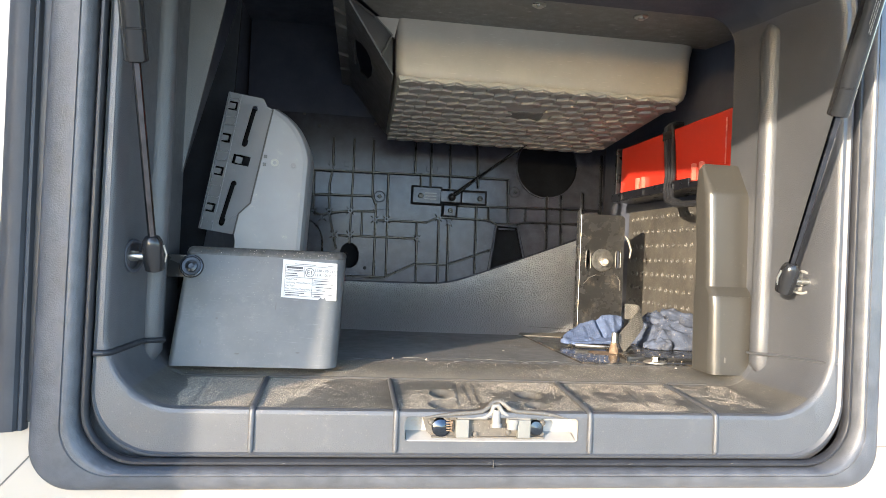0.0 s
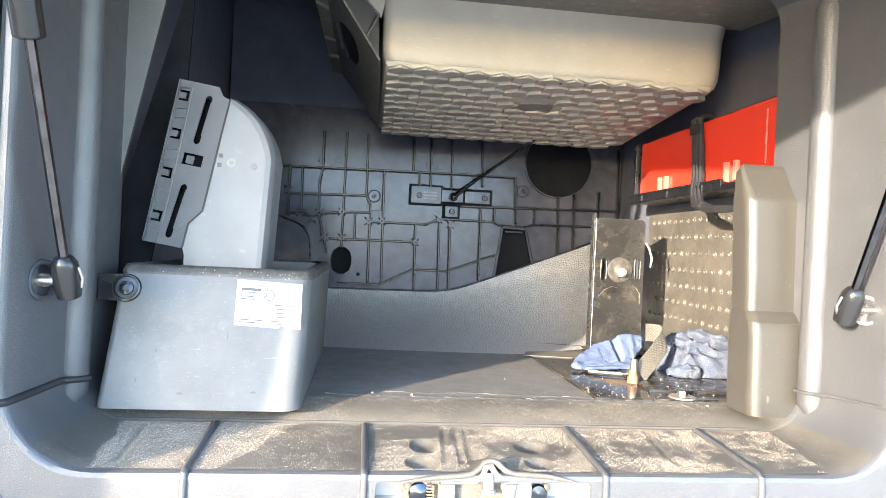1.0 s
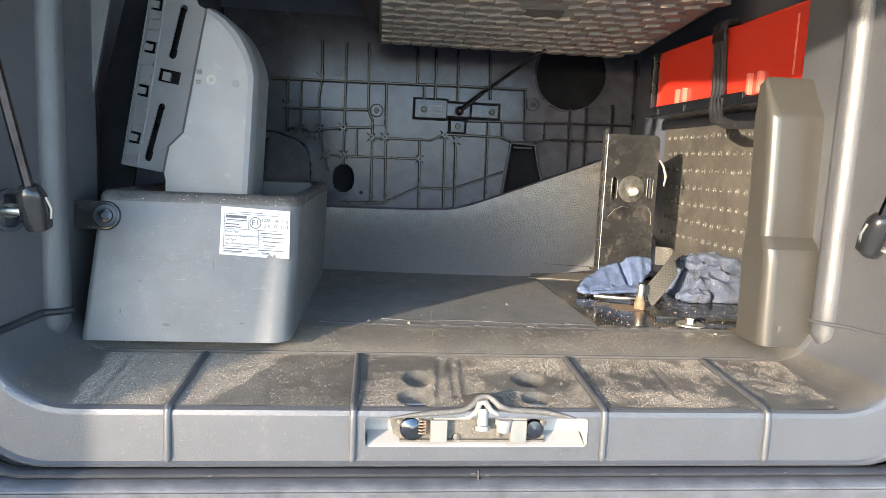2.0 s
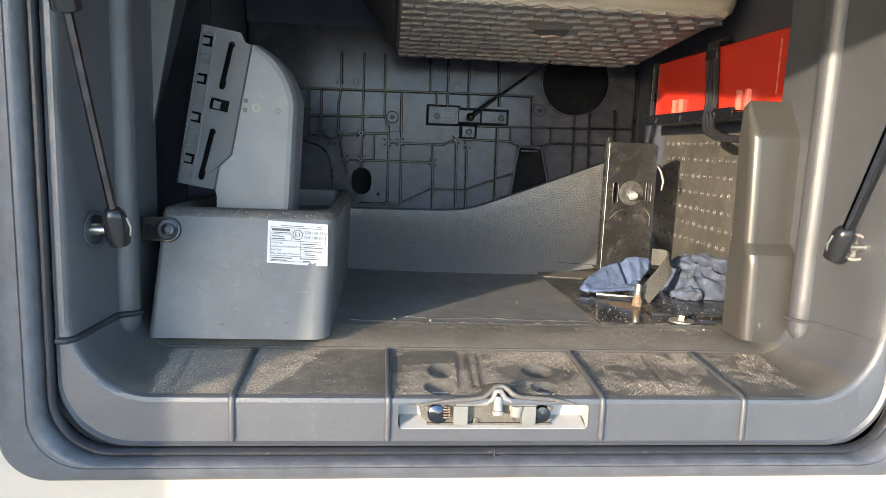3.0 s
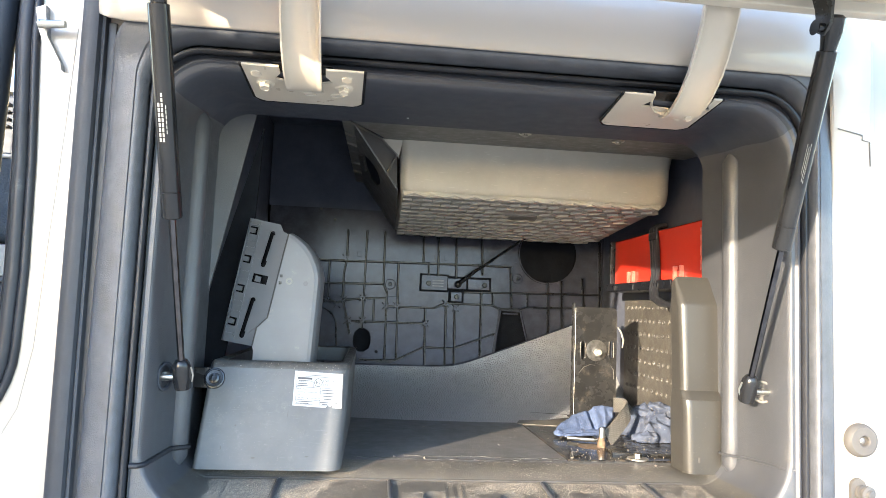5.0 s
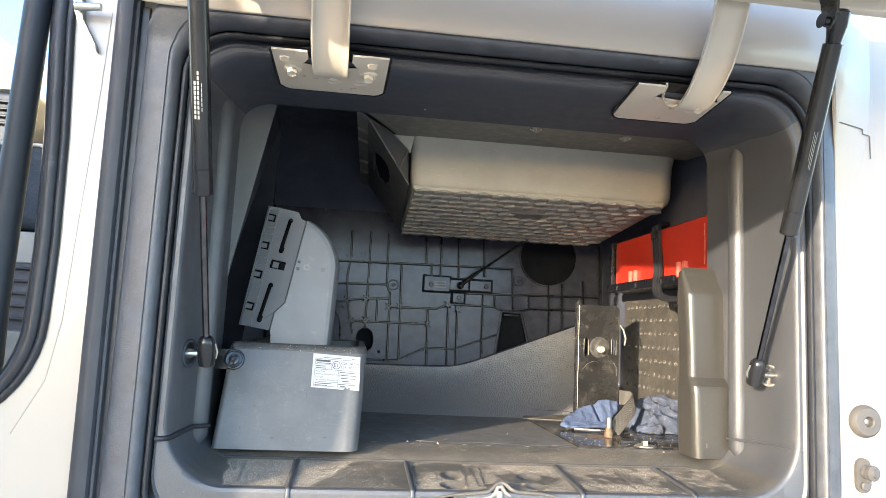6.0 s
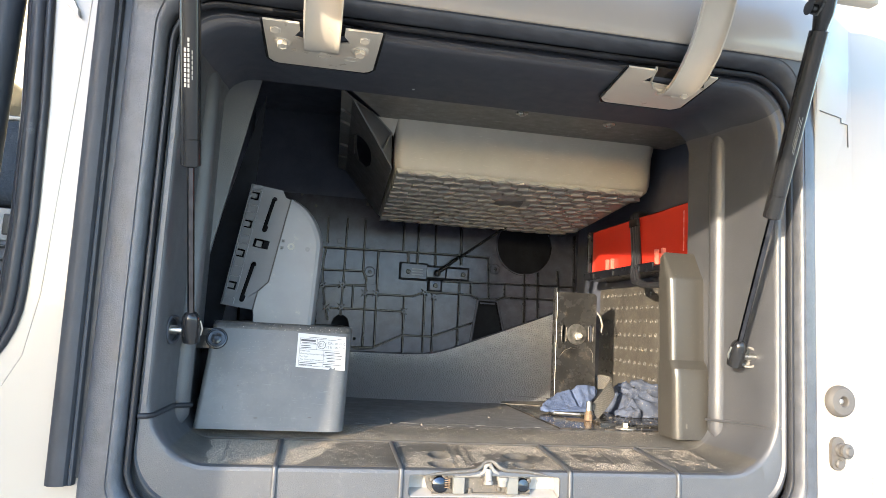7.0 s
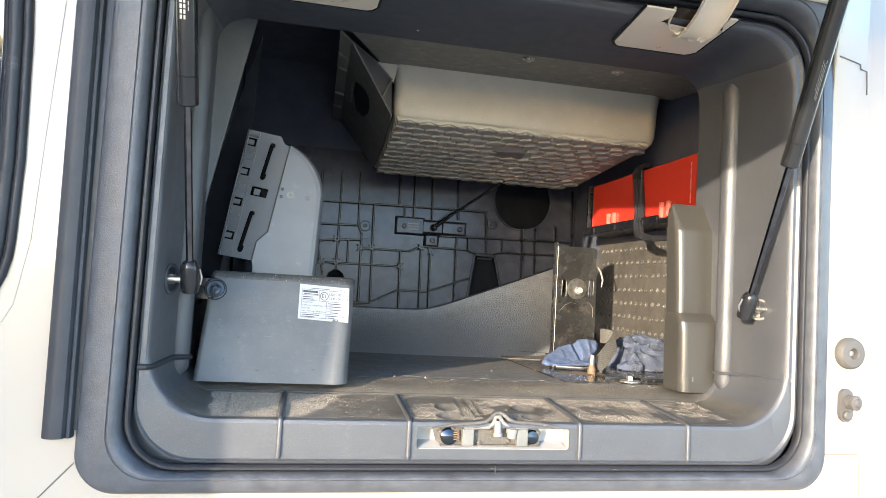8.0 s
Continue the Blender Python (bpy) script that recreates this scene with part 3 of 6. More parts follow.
LEVEL = [[(-0.124, 1.899), (0.333, 1.905), (0.484, 1.905)], [(-0.090, 1.832), (0.102, 1.837)],
         [(-0.090, 1.783), (-0.052, 1.784), (-0.031, 1.776), (-0.016, 1.784), (0.043, 1.792), (0.113, 1.795)],
         [(0.111, 1.771), (0.256, 1.772), (0.290, 1.788), (0.432, 1.787), (0.454, 1.777), (0.517, 1.778), (0.538, 1.786), (0.759, 1.789)],
         [(0.016, 1.724), (0.231, 1.725)], [(0.044, 1.613), (0.145, 1.614), (0.229, 1.655), (0.317, 1.655), (0.437, 1.701)],
         [(0.347, 1.823), (0.755, 1.832)]]
UPRIGHT = [[(-0.089, 1.902), (-0.089, 1.779)], [(-0.059, 1.899), (-0.058, 1.790)], [(-0.010, 1.99), (-0.009, 1.906), (-0.016, 1.861), (-0.014, 1.787), (0.009, 1.689)],
           [(0.047, 1.99), (0.046, 1.789), (0.045, 1.706)], [(0.100, 1.99), (0.102, 1.838), (0.113, 1.813), (0.115, 1.619)], [(0.144, 1.901), (0.149, 1.620)],
           [(0.076, 1.790), (0.077, 1.728)], [(0.229, 1.771), (0.233, 1.607)], [(0.217, 1.99), (0.218, 1.907)], [(0.234, 1.905), (0.236, 1.869)], [(0.262, 1.99), (0.263, 1.870)]]
UPRIGHT_FAR = [[(0.315, 1.99), (0.318, 1.868)], [(0.290, 1.786), (0.294, 1.609)], [(0.318, 1.769), (0.321, 1.609)], [(0.396, 1.825), (0.398, 1.637)], [(0.431, 1.824), (0.433, 1.792)],
               [(0.539, 1.828), (0.538, 1.786)], [(0.600, 1.860), (0.604, 1.708)], [(0.641, 1.867), (0.647, 1.729)], [(0.707, 1.877), (0.716, 1.766)], [(0.392, 1.99), (0.398, 1.879)], [(0.76, 1.99), (0.762, 1.75)]]
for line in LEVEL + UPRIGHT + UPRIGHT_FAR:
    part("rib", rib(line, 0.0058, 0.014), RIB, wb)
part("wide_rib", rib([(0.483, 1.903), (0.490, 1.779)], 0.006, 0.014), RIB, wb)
for x, z in ((-0.013, 1.909), (-0.092, 1.840), (-0.060, 1.785), (-0.014, 1.787), (0.043, 1.793), (0.111, 1.772), (0.144, 1.774), (0.290, 1.786), (0.320, 1.774), (0.231, 1.725), (0.001, 1.725), (-0.031, 1.771), (0.045, 1.727)):
    bm = lathe([(0.0068, -0.001), (0.0068, 0.0155), (0.0032, 0.0155), (0.0032, 0.006), (0, 0.006)], (x, BY, z), (0, -1, 0), 12)
    arms = bmesh.new()
    for a in (45, 135, 225, 315):
        c, s = math.cos(radians(a)), math.sin(radians(a))
        tube([(x + 0.006 * c, BY - 0.004, z + 0.006 * s), (x + 0.0145 * c, BY - 0.003, z + 0.0145 * s)], [0.0022, 0.0012], 6, arms)
    part("screw_boss", bm, BLACK, wb)
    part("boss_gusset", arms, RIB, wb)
for x, z in ((0.122, 1.837), (0.506, 1.871)):
    part("round_boss", lathe([(0.0165, -0.001), (0.0165, 0.004), (0.0145, 0.005), (0.0135, 0.003), (0.006, 0.003), (0.005, 0.005), (0, 0.005)], (x, BY, z), (0, -1, 0), 24), BLACK, wb)
    part("boss_screw", lathe([(0.0045, 0.004), (0.0045, 0.007), (0.003, 0.0075), (0, 0.0065)], (x, BY, z), (0, -1, 0), 14), RIB, wb)
part("raised_pad", box(0.104, 0.142, BY - 0.0012, BY + 0.002, 1.80, 1.90, 0.0015), BLACK, wb)
for x0, x1, z0, z1 in ((0.089, 0.137, 1.606, 1.611), (0.111, 0.119, 1.621, 1.650)):
    part("slot_frame", box(x0, x1, BY - 0.006, BY + 0.001, z0, z1, 0.001), RUBBER, wb)
for x in (-0.02, 0.02, 0.25, 0.28):
    part("raised_mark", box(x, x + 0.014, BY - 0.0015, BY + 0.001, 1.915, 1.930, 0.001), BLACK, wb)

for a, b in ((0, 3), (3, 2), (2, 1)):
    part("notch_rib", rib([notch[a], notch[b]], 0.0062, 0.013), BLACK, wb)
part("notch_ledge", box(0.462, 0.509, BY - 0.010, BY + 0.016, 1.7615, 1.7665, 0.001), BLACK, wb)

# holder and stay in the middle of the back panel
ho = thing("stay_holder", (0.32, BY, 1.84), "black plastic holder screwed to the ribbed panel", "holder")
part("tray_plate", plate(rounded(0.215, 0.291, 1.826, 1.868, 0.003), [rounded(0.220, 0.286, 1.831, 1.863, 0.002)[::-1]], upright(BY - 0.014), 0.013), BLACK, ho)
part("tray_base", box(0.219, 0.287, BY - 0.011, BY - 0.001, 1.830, 1.864, 0.001), BLACK, ho)
part("middle_plate", box(0.292, 0.349, BY - 0.016, BY - 0.001, 1.831, 1.863, 0.002), BLACK, ho)
part("end_plate", box(0.353, 0.419, BY - 0.012, BY - 0.001, 1.831, 1.863, 0.002), BLACK, ho)
part("lower_plate", box(0.303, 0.337, BY - 0.014, BY - 0.001, 1.793, 1.822, 0.002), BLACK, ho)
# near-black rims painted as the shade in the gaps round the plates
for x0, x1, z0, z1 in ((0.2095, 0.2965, 1.8205, 1.8735), (0.2945, 0.4245, 1.8255, 1.8685), (0.2975, 0.3425, 1.7875, 1.8255)):
    part("back_rim", box(x0, x1, BY - 0.009, BY + 0.001, z0, z1, 0.002), SHADE_BLACK, ho)
for x, z, y in ((0.236, 1.845, BY - 0.011), (0.404, 1.846, BY - 0.012), (0.321, 1.808, BY - 0.014)):
    part("screw", lathe([(0.0075, 0), (0.0075, 0.003), (0.006, 0.0045), (0.0035, 0.0045), (0.003, 0.002), (0, 0.002)], (x, y, z), (0, -1, 0), 16), RIB, ho)
for i in range(3):
    part("moulded_mark", box(0.247, 0.280, BY - 0.0116, BY - 0.0105, 1.836 + 0.008 * i, 1.8395 + 0.008 * i), GREY, ho)
st = thing("stay_rod", (0.322, BY - 0.02, 1.845), "thin black stay rod with a ball end", "stay rod")
part("ball_end", lathe([(0.004, 0), (0.0095, 0.004), (0.011, 0.011), (0.009, 0.018), (0.004, 0.021), (0, 0.021)], (0.322, BY - 0.016, 1.845), (0, -1, 0), 16), STRUT, st)
part("sleeve", tube([(0.325, BY - 0.027, 1.848), (0.372, BY - 0.055, 1.888)], [0.0065, 0.005], 12), STRUT, st)
part("rod", tube([(0.368, BY - 0.053, 1.885), (0.395, BY - 0.085, 1.905), (0.50, BY - 0.22, 1.99)], 0.0042, 10), STRUT, st)

# dark arched cover behind the heater box
ac = solid("arched_cover", plate([(-0.20, 1.52), (-0.027, 1.52), (-0.024, 1.646), (-0.026, 1.70)] + arc(-0.085, 1.705, 0.058, 0, 80, 8)[1:] + [(-0.11, 1.774), (-0.20, 1.772)], [], upright(1.86), 0.06), BLACK, "dark arched plastic cover against the ribbed panel", "cover")

part("cover_rim", tube([(u, 1.8595, v) for u, v in [(-0.027, 1.53), (-0.024, 1.646), (-0.026, 1.70)] + arc(-0.085, 1.705, 0.058, 0, 80, 8)[1:] + [(-0.11, 1.774), (-0.19, 1.773)]], 0.0022, 8), RIB, ac)
# the recess is a raised plate with its shade as near-black colour
part("long_recess", plate(slot(-0.126, 1.722, 0.078, 0.018, -8), [], upright(1.8585), 0.002), RIB, ac)
part("recess_ledge", plate(slot(-0.121, 1.724, 0.066, 0.009, -8), [], upright(1.8572), 0.002), BLACK, ac)
for x, z in ((-0.093, 2.053), (-0.017, 2.060), (-0.050, 2.022), (0.102, 2.039)):
    part("panel_screw", lathe([(0.0045, -0.001), (0.0045, 0.002), (0.003, 0.003), (0, 0.003)], (x, BY, z), (0, -1, 0), 12), BUFFER, wb)

# ---- textured bulkhead that rises from the floor to the back panel ----
top_z = lambda x: 1.598 + 0.196 * (x - 0.325 + math.sqrt((x - 0.325) ** 2 + 0.0016))
rows = []
for i in range(25):
    t = i / 24
    row = []
    for j in range(61):
        x = -0.245 + 1.02 * j / 60
        h = top_z(x) - 1.510
        foot = 1.52 - 0.05 * math.sin(max(0.0, min(1.0, (x + 0.1) / 0.75)) * math.pi)
        y = foot + (1.915 - foot) * (1 - (1 - t) ** 1.45)
        z = 1.5115 + (h - 0.0015) * (0.04 * t + 0.96 * t ** 2.1) + 0.0015 * math.sin(x * 44 + t * 3) * math.sin(t * math.pi) * t
        row.append((x, y, z))
    rows.append(row)
rows.append([(x, 1.929, z - 0.004) for x, y, z in rows[-1]])
rows.append([(x, 1.929, z - 0.03) for x, y, z in rows[-1]])
bk = solid("bulkhead", loft(rows, False), BULK, "grey grained moulded bulkhead rising behind the floor", "bulkhead", "structure", sharp=60)
part("rolled_edge", tube([(x, 1.918, z + 0.001) for x, y, z in rows[24][::2]], 0.0030, 8), BLACK, bk)
part("foot_trim", tube([(0.04, 1.705, 1.515), (0.10, 1.69, 1.515), (0.16, 1.675, 1.514)], [0.003, 0.0035, 0.002], 8), SILL, bk, "pale dusty edge of the floor mat")
part("foot_trim", tube([(0.40, 1.645, 1.515), (0.48, 1.625, 1.515), (0.575, 1.61, 1.515)], [0.003, 0.005, 0.004], 8), SILL, bk, "pale dusty edge of the floor mat")

# ---- dimpled inner wall beside the bracket ----
WX = 0.775
dw = thing("wall_dimpled", (WX, 1.5, 1.6), "dark metal wall sheet with rows of bright dimples", "wall sheet", kind="structure")
part("sheet", box(WX, WX + 0.012, 1.098, 1.955, 1.50, 2.31), SHEET, dw)
part("raised_sheet", box(WX - 0.006, WX + 0.001, 1.13, 1.735, 1.53, 1.815, 0.002), material("dusty_dark_sheet", (0.060, 0.056, 0.050), 0.42, grain=0.5, grain_size=0.003, vary=0.25, dirt=0.35, dirt_colour=(0.15, 0.13, 0.10), speckle=0.3), dw)
dim = bmesh.new()
lathe([(0.0060, -0.0005), (0.0052, 0.0017), (0.0038, 0.0020), (0.0027, 0.0006), (0, 0.0003)], (0, 0, 0), (-1, 0, 0), 10, dim)
dim_data = bpy.data.meshes.new("dimple")
DIMPLE = material("bare_dimple", (0.105, 0.100, 0.090), 0.36, vary=0.3, per_piece=0.8)
finish(dim, dim_data, DIMPLE)
rnd = random.Random(4)
for r in range(7):
    for c in range(15):
        ob = new("dimple", dim_data)
        ob.parent = dw
        y = 1.708 - 0.0272 * c - 0.0045 * (r * 5 % 3) + rnd.uniform(-0.002, 0.002)
        ob.location = Vector((WX - 0.006, y, 1.795 - 0.0343 * r + rnd.uniform(-0.001, 0.001))) - Vector(ORIGIN[dw])

# left gusset panels between liner and compartment
solid("wall_gusset", plate([(0, 1.77), (1, 2.105), (0, 2.10)], [], lambda u, v, w: Vector((-0.206 + 0.062 * u, 1.10 + 0.012 * u + w, v)), 0.006), LINER, "grained grey plastic gusset behind the liner bead", "gusset", "structure")
# the web's shade is put into its near-black colour
solid("wall_gusset_lower", plate([(-0.222, 1.775), (-0.224, 1.60), (-0.185, 1.66), (-0.146, 1.925), (-0.140, 2.09)], [], upright(1.165), 0.006), SHADE_BLACK, "web beside the grey panel, near-black for its shade", "gusset", "structure")

# ---- heater cover ----
hc = thing("heater_cover", (-0.08, 1.05, 1.513), "grey-black plastic heater cover with dusty rim standing on the floor", "cover")
def hc_ring(grow, z):
    lean = (z - 1.513) * 0.21
    return [(u, v, z) for u, v in rounded(-0.191 + lean * 0.35 - grow, 0.036 + (z - 1.513) * 0.03 + grow, 1.018 + lean - grow, 1.50 + grow, (0.024, 0.02, 0.02, 0.008), 7)]
part("shell", loft([hc_ring(-0.004, 1.513), hc_ring(0, 1.513), hc_ring(0, 1.56), hc_ring(0, 1.62), hc_ring(0, 1.668), hc_ring(-0.0015, 1.6735), hc_ring(-0.005, 1.676),
                    hc_ring(-0.012, 1.676), hc_ring(-0.015, 1.674), hc_ring(-0.0155, 1.664), hc_ring(-0.016, 1.530), ]), COVER, hc)
rim = bmesh.new()
loft([hc_ring(0.0002, 1.6655), hc_ring(0.0006, 1.6668), hc_ring(0.0006, 1.6690), hc_ring(-0.0010, 1.6742), hc_ring(-0.0048, 1.6768), hc_ring(-0.0125, 1.6768), hc_ring(-0.0150, 1.6745)], True, False, rim)
part("dust_on_rim", rim, material("rim_dust", (0.050, 0.048, 0.046), 0.6, grain=0.6, grain_size=0.0015, vary=0.4, vary_size=0.008, speckle=0.8), hc)
part("base", box(-0.17, 0.02, 1.05, 1.48, 1.514, 1.522), BLACK, hc)
part("inner_shelf", box(-0.17, 0.022, 1.20, 1.485, 1.63, 1.645, 0.004), RIB, hc)
def on_cover(u, v, w):
    """A point on the cover's leaning front; w out of it."""
    return Vector((u, 1.018 + (v - 1.513) * 0.21 - 0.0002 - w, v))
part("push_fastener", lathe([(0.0165, -0.001), (0.0165, 0.002), (0.0155, 0.0032), (0.0135, 0.0034), (0.0128, 0.0022), (0.0085, 0.0022), (0.008, 0.0045), (0.0045, 0.005), (0.004, 0.003), (0, 0.003)], on_cover(-0.171, 1.648, 0.0), (0, -1, 0.2), 28), STRUT, hc, "round black push fastener")
part("fastener_tab", box(-0.205, -0.176, 1.050, 1.054, 1.632, 1.664, 0.001), BLACK_METAL, hc)
for u, v, a, b in ((-0.100, 1.531, 0.0035, 0.0012), (-0.131, 1.578, 0.0016, 0.0014), (-0.018, 1.534, 0.0030, 0.0010), (-0.052, 1.597, 0.0005, 0.0055), (-0.075, 1.560, 0.0008, 0.0008), (-0.150, 1.545, 0.0007, 0.0030), (0.010, 1.570, 0.0012, 0.0006), (-0.030, 1.628, 0.0004, 0.0045)):
    part("scuff", plate([(u + a * math.cos(t), v + b * math.sin(t)) for t in (2 * math.pi * k / 9 for k in range(9))], [], lambda x, z, w: on_cover(x, z, 0.0004 - w), 0.0004), BUFFER, hc, "small dark scuff")
lab = part("rating_label", plate([(-0.046, 1.610), (0.006, 1.6075), (0.009, 1.611), (0.013, 1.609), (0.016, 1.612), (0.017, 1.6075), (0.0315, 1.607), (0.0305, 1.660), (-0.046, 1.6635)], [], lambda u, v, w: on_cover(u, v, 0.0012 - w), 0.0012), PAPER, hc, "white printed rating label with a torn lower edge")


def on_label(u, v, w):
    """u, v from 0 to 1 across the label."""
    return on_cover(-0.046 + 0.0768 * u, 1.608 + 0.0525 * v + 0.0025 * (1 - u), 0.0014 + w)


def bar(u0, u1, v0, v1, mat=INK, name="print_bar"):
    return part(name, loft([[on_label(u, v, w) for u, v in ((u0, v0), (u1, v0), (u1, v1), (u0, v1))] for w in (0.0, 0.0003)], True, True), mat, lab)


for v in (0.04, 0.17, 0.54, 0.86):
    bar(0.05, 0.97, v, v + 0.010)
for u, v0, v1 in ((0.05, 0.04, 0.86), (0.965, 0.04, 0.86), (0.40, 0.55, 0.86), (0.55, 0.04, 0.54)):
    bar(u, u + 0.006, v0, v1)
for v in (0.26, 0.35, 0.44):
    bar(0.55, 0.97, v, v + 0.006)
bar(0.05, 0.40, 0.70, 0.708)
bar(0.07, 0.37, 0.775, 0.835, name="maker_mark")
bar(0.09, 0.38, 0.725, 0.745)
bar(0.22, 0.60, 0.90, 0.915)
bar(0.82, 0.95, 0.90, 0.915)
for v, w in ((0.635, 0.20), (0.575, 0.22)):
    bar(0.07, 0.07 + w, v, v + 0.022)
for v, a, b in ((0.475, 0.58, 0.90), (0.39, 0.62, 0.94), (0.30, 0.62, 0.92), (0.215, 0.64, 0.80), (0.115, 0.07, 0.42), (0.06, 0.07, 0.33), (0.115, 0.55, 0.93), (0.06, 0.60, 0.72)):
    bar(a, b, v, v + 0.022)
part("approval_ring", loft([[on_label(0.50 + r * 0.684 * math.cos(a), 0.70 + r * math.sin(a), w) for a in (2 * math.pi * k / 28 for k in range(28))] for r, w in ((0.125, 0.0), (0.125, 0.0003), (0.108, 0.0003), (0.108, 0.0))]), INK, lab)


def lettering(text, size, at, u, v, mat, parent, name="lettering", align="CENTER"):
    """Flat letters from the built-in font, as a mesh part; u is the writing direction, v the letters' up."""
    cu = bpy.data.curves.new("letters", "FONT")
    cu.body, cu.size, cu.extrude = text, size, 0.00015
    cu.align_x = align
    tmp = bpy.data.objects.new("letters", cu)
    scene.collection.objects.link(tmp)
    data = bpy.data.meshes.new_from_object(tmp.evaluated_get(bpy.context.evaluated_depsgraph_get()))
    bpy.data.objects.remove(tmp)
    u, v = Vector(u).normalized(), Vector(v).normalized()
    w = u.cross(v)
    o = Vector(at) - ORIGIN[parent]
    for p in data.vertices:
        p.co = o + u * p.co.x + v * p.co.y + w * p.co.z
    data.materials.append(mat)
    ob = new(name, data)
    ob.parent = parent
    ORIGIN[ob] = ORIGIN[parent]
    return ob


UP = Vector((0, 0.21, 1)).normalized()
for k, words in enumerate(("Model Type", "Operating Voltage/Rated Output", "Fuel Type", "Max. Working Overpressure")):
    lettering(words, 0.0032, on_label(0.07, 0.470 - 0.085 * k, 0.0004), (1, 0, -0.03), UP, INK, lab, align="LEFT")
lettering("E1", 0.0085, on_label(0.50, 0.648, 0.0004), (1, 0, -0.03), UP, INK, lab)
lettering("122R - 00 0330", 0.0050, on_label(0.79, 0.735, 0.0004), (1, 0, -0.03), UP, INK, lab)
lettering("12 R - 00 0270", 0.0050, on_label(0.79, 0.615, 0.0004), (1, 0, -0.03), UP, INK, lab)

# ---- grey plastic panel that stands behind the heater cover ----
gp = thing("plastic_side_panel", (-0.09, 1.10, 1.6), "grey moulded plastic side panel leaning in the heater cover", "panel")
PY = 1.105
lean = lambda u, v, w: Vector((u, PY + (v - 1.70) * 0.06 + w, v))
edge = arc(-0.112, 1.800, 0.088, 68, 8, 8, 0.098)
holes = [slot(-0.1135, 1.864, 0.066, 0.0095, -13)[::-1], slot(-0.1395, 1.744, 0.072, 0.0095, -13)[::-1],
         [(-0.1385, 1.806), (-0.1115, 1.801), (-0.1085, 1.816), (-0.1355, 1.821)][::-1]]
CLIPS = [(-0.182 + (z - 1.704) * 0.149, z) for z in (1.893, 1.842, 1.790, 1.733)]
holes += [[(x + a, z + b) for a, b in ((0.0015, -0.0015), (0.018, -0.0045), (0.020, 0.0095), (0.0035, 0.0125))][::-1] for x, z in CLIPS]
STEP = [(-0.0785, 1.8905), (-0.0835, 1.865), (-0.1045, 1.745), (-0.121, 1.728), (-0.1265, 1.6975)]


def turned(u, v, w):
    """On the strip left of the step line, which turns away from the face."""
    k = next((i for i in range(len(STEP) - 1) if STEP[i + 1][1] <= v), len(STEP) - 2)
    (xa, za), (xb, zb) = STEP[k], STEP[k + 1]
    xs = xa + (xb - xa) * min(1.0, max(0.0, (za - v) / (za - zb)))
    return lean(u, v, w + 0.33 * max(0.0, xs - u))


part("face", plate([(-0.1265, 1.6975), (-0.124, 1.688), (-0.124, 1.60), (-0.035, 1.60)] + edge[::-1] + STEP[:-1], [], lean, 0.003), GREY, gp)
part("slotted_strip", plate([(-0.182, 1.704), (-0.130, 1.697)] + STEP[::-1] + [(-0.088, 1.895), (-0.094, 1.9075), (-0.150, 1.919)], holes, turned, 0.003), GREY, gp)
# black sheet added behind the slots so that they read as unlit
part("backing", plate([(-0.176, 1.708), (-0.128, 1.704), (-0.09, 1.885), (-0.147, 1.912)], [], lambda u, v, w: turned(u, v, 0.016 + w), 0.002), STRUT, gp)
FOLD = lambda z: -0.182 + (z - 1.704) * 0.149
part("fold_line", tube([turned(FOLD(z) + 0.0215, z, -0.0006) for z in (1.701, 1.76, 1.82, 1.87, 1.9135)], 0.0010, 6), GREY, gp)
part("edge_lip", loft([[turned(FOLD(z) + a, z, w) for a, w in ((0.0, 0.0), (0.0022, -0.0035), (0.0036, -0.0035), (0.0046, 0.001))] for z in (1.706, 1.76, 1.82, 1.87, 1.918)], True, True), GREY, gp)
for z in (1.716, 1.754, 1.772, 1.812, 1.826, 1.868, 1.880, 1.908):
    part("edge_fin", loft([[turned(FOLD(z + dz) + a, z + dz + a * -0.12, w) for a, dz in ((0.003, 0.0), (0.0195, 0.0), (0.0195, 0.0026), (0.003, 0.0026))] for w in (0.001, -0.0030)], True, True), GREY, gp)
# raised strip on the slotted side, set off by a step line
part("step_line", tube([lean(u, v, -0.0008) for u, v in STEP], 0.0012, 6), SEAM, gp)
part("rolled_edge", loft([[lean(u + du, v + dv, w) for (u, v) in [(-0.035, 1.60), (-0.03, 1.68)] + edge[::-1] + [(-0.0785, 1.8905)]] for du, dv, w in ((-0.004, -0.002, -0.0012), (0.002, 0.001, 0.0), (0.006, 0.002, 0.006), (0.0075, 0.0025, 0.016), (0.0078, 0.003, 0.075))], False), GREY, gp)
for x, z in CLIPS:
    part("clip_tongue", loft([[turned(x + a, z + b, w) for a, b in ((0.0, 0.0015), (0.0145, -0.0010), (0.0160, 0.0068), (0.0015, 0.0095))] for w in (-0.0012, 0.003)], True, True), GREY, gp)
for x, z, l in ((-0.1095, 1.866, 0.048), (-0.1355, 1.746, 0.054)):
    part("slot_bar", plate(slot(x, z, l, 0.0036, -13), [], lambda u, v, w: turned(u, v, 0.006 + w), 0.002), GREY, gp)
part("latch_tongue", loft([[turned(u, v, w) for u, v in ((-0.133, 1.807), (-0.123, 1.805), (-0.121, 1.815), (-0.131, 1.817))] for w in (-0.001, 0.003)], True, True), GREY, gp)
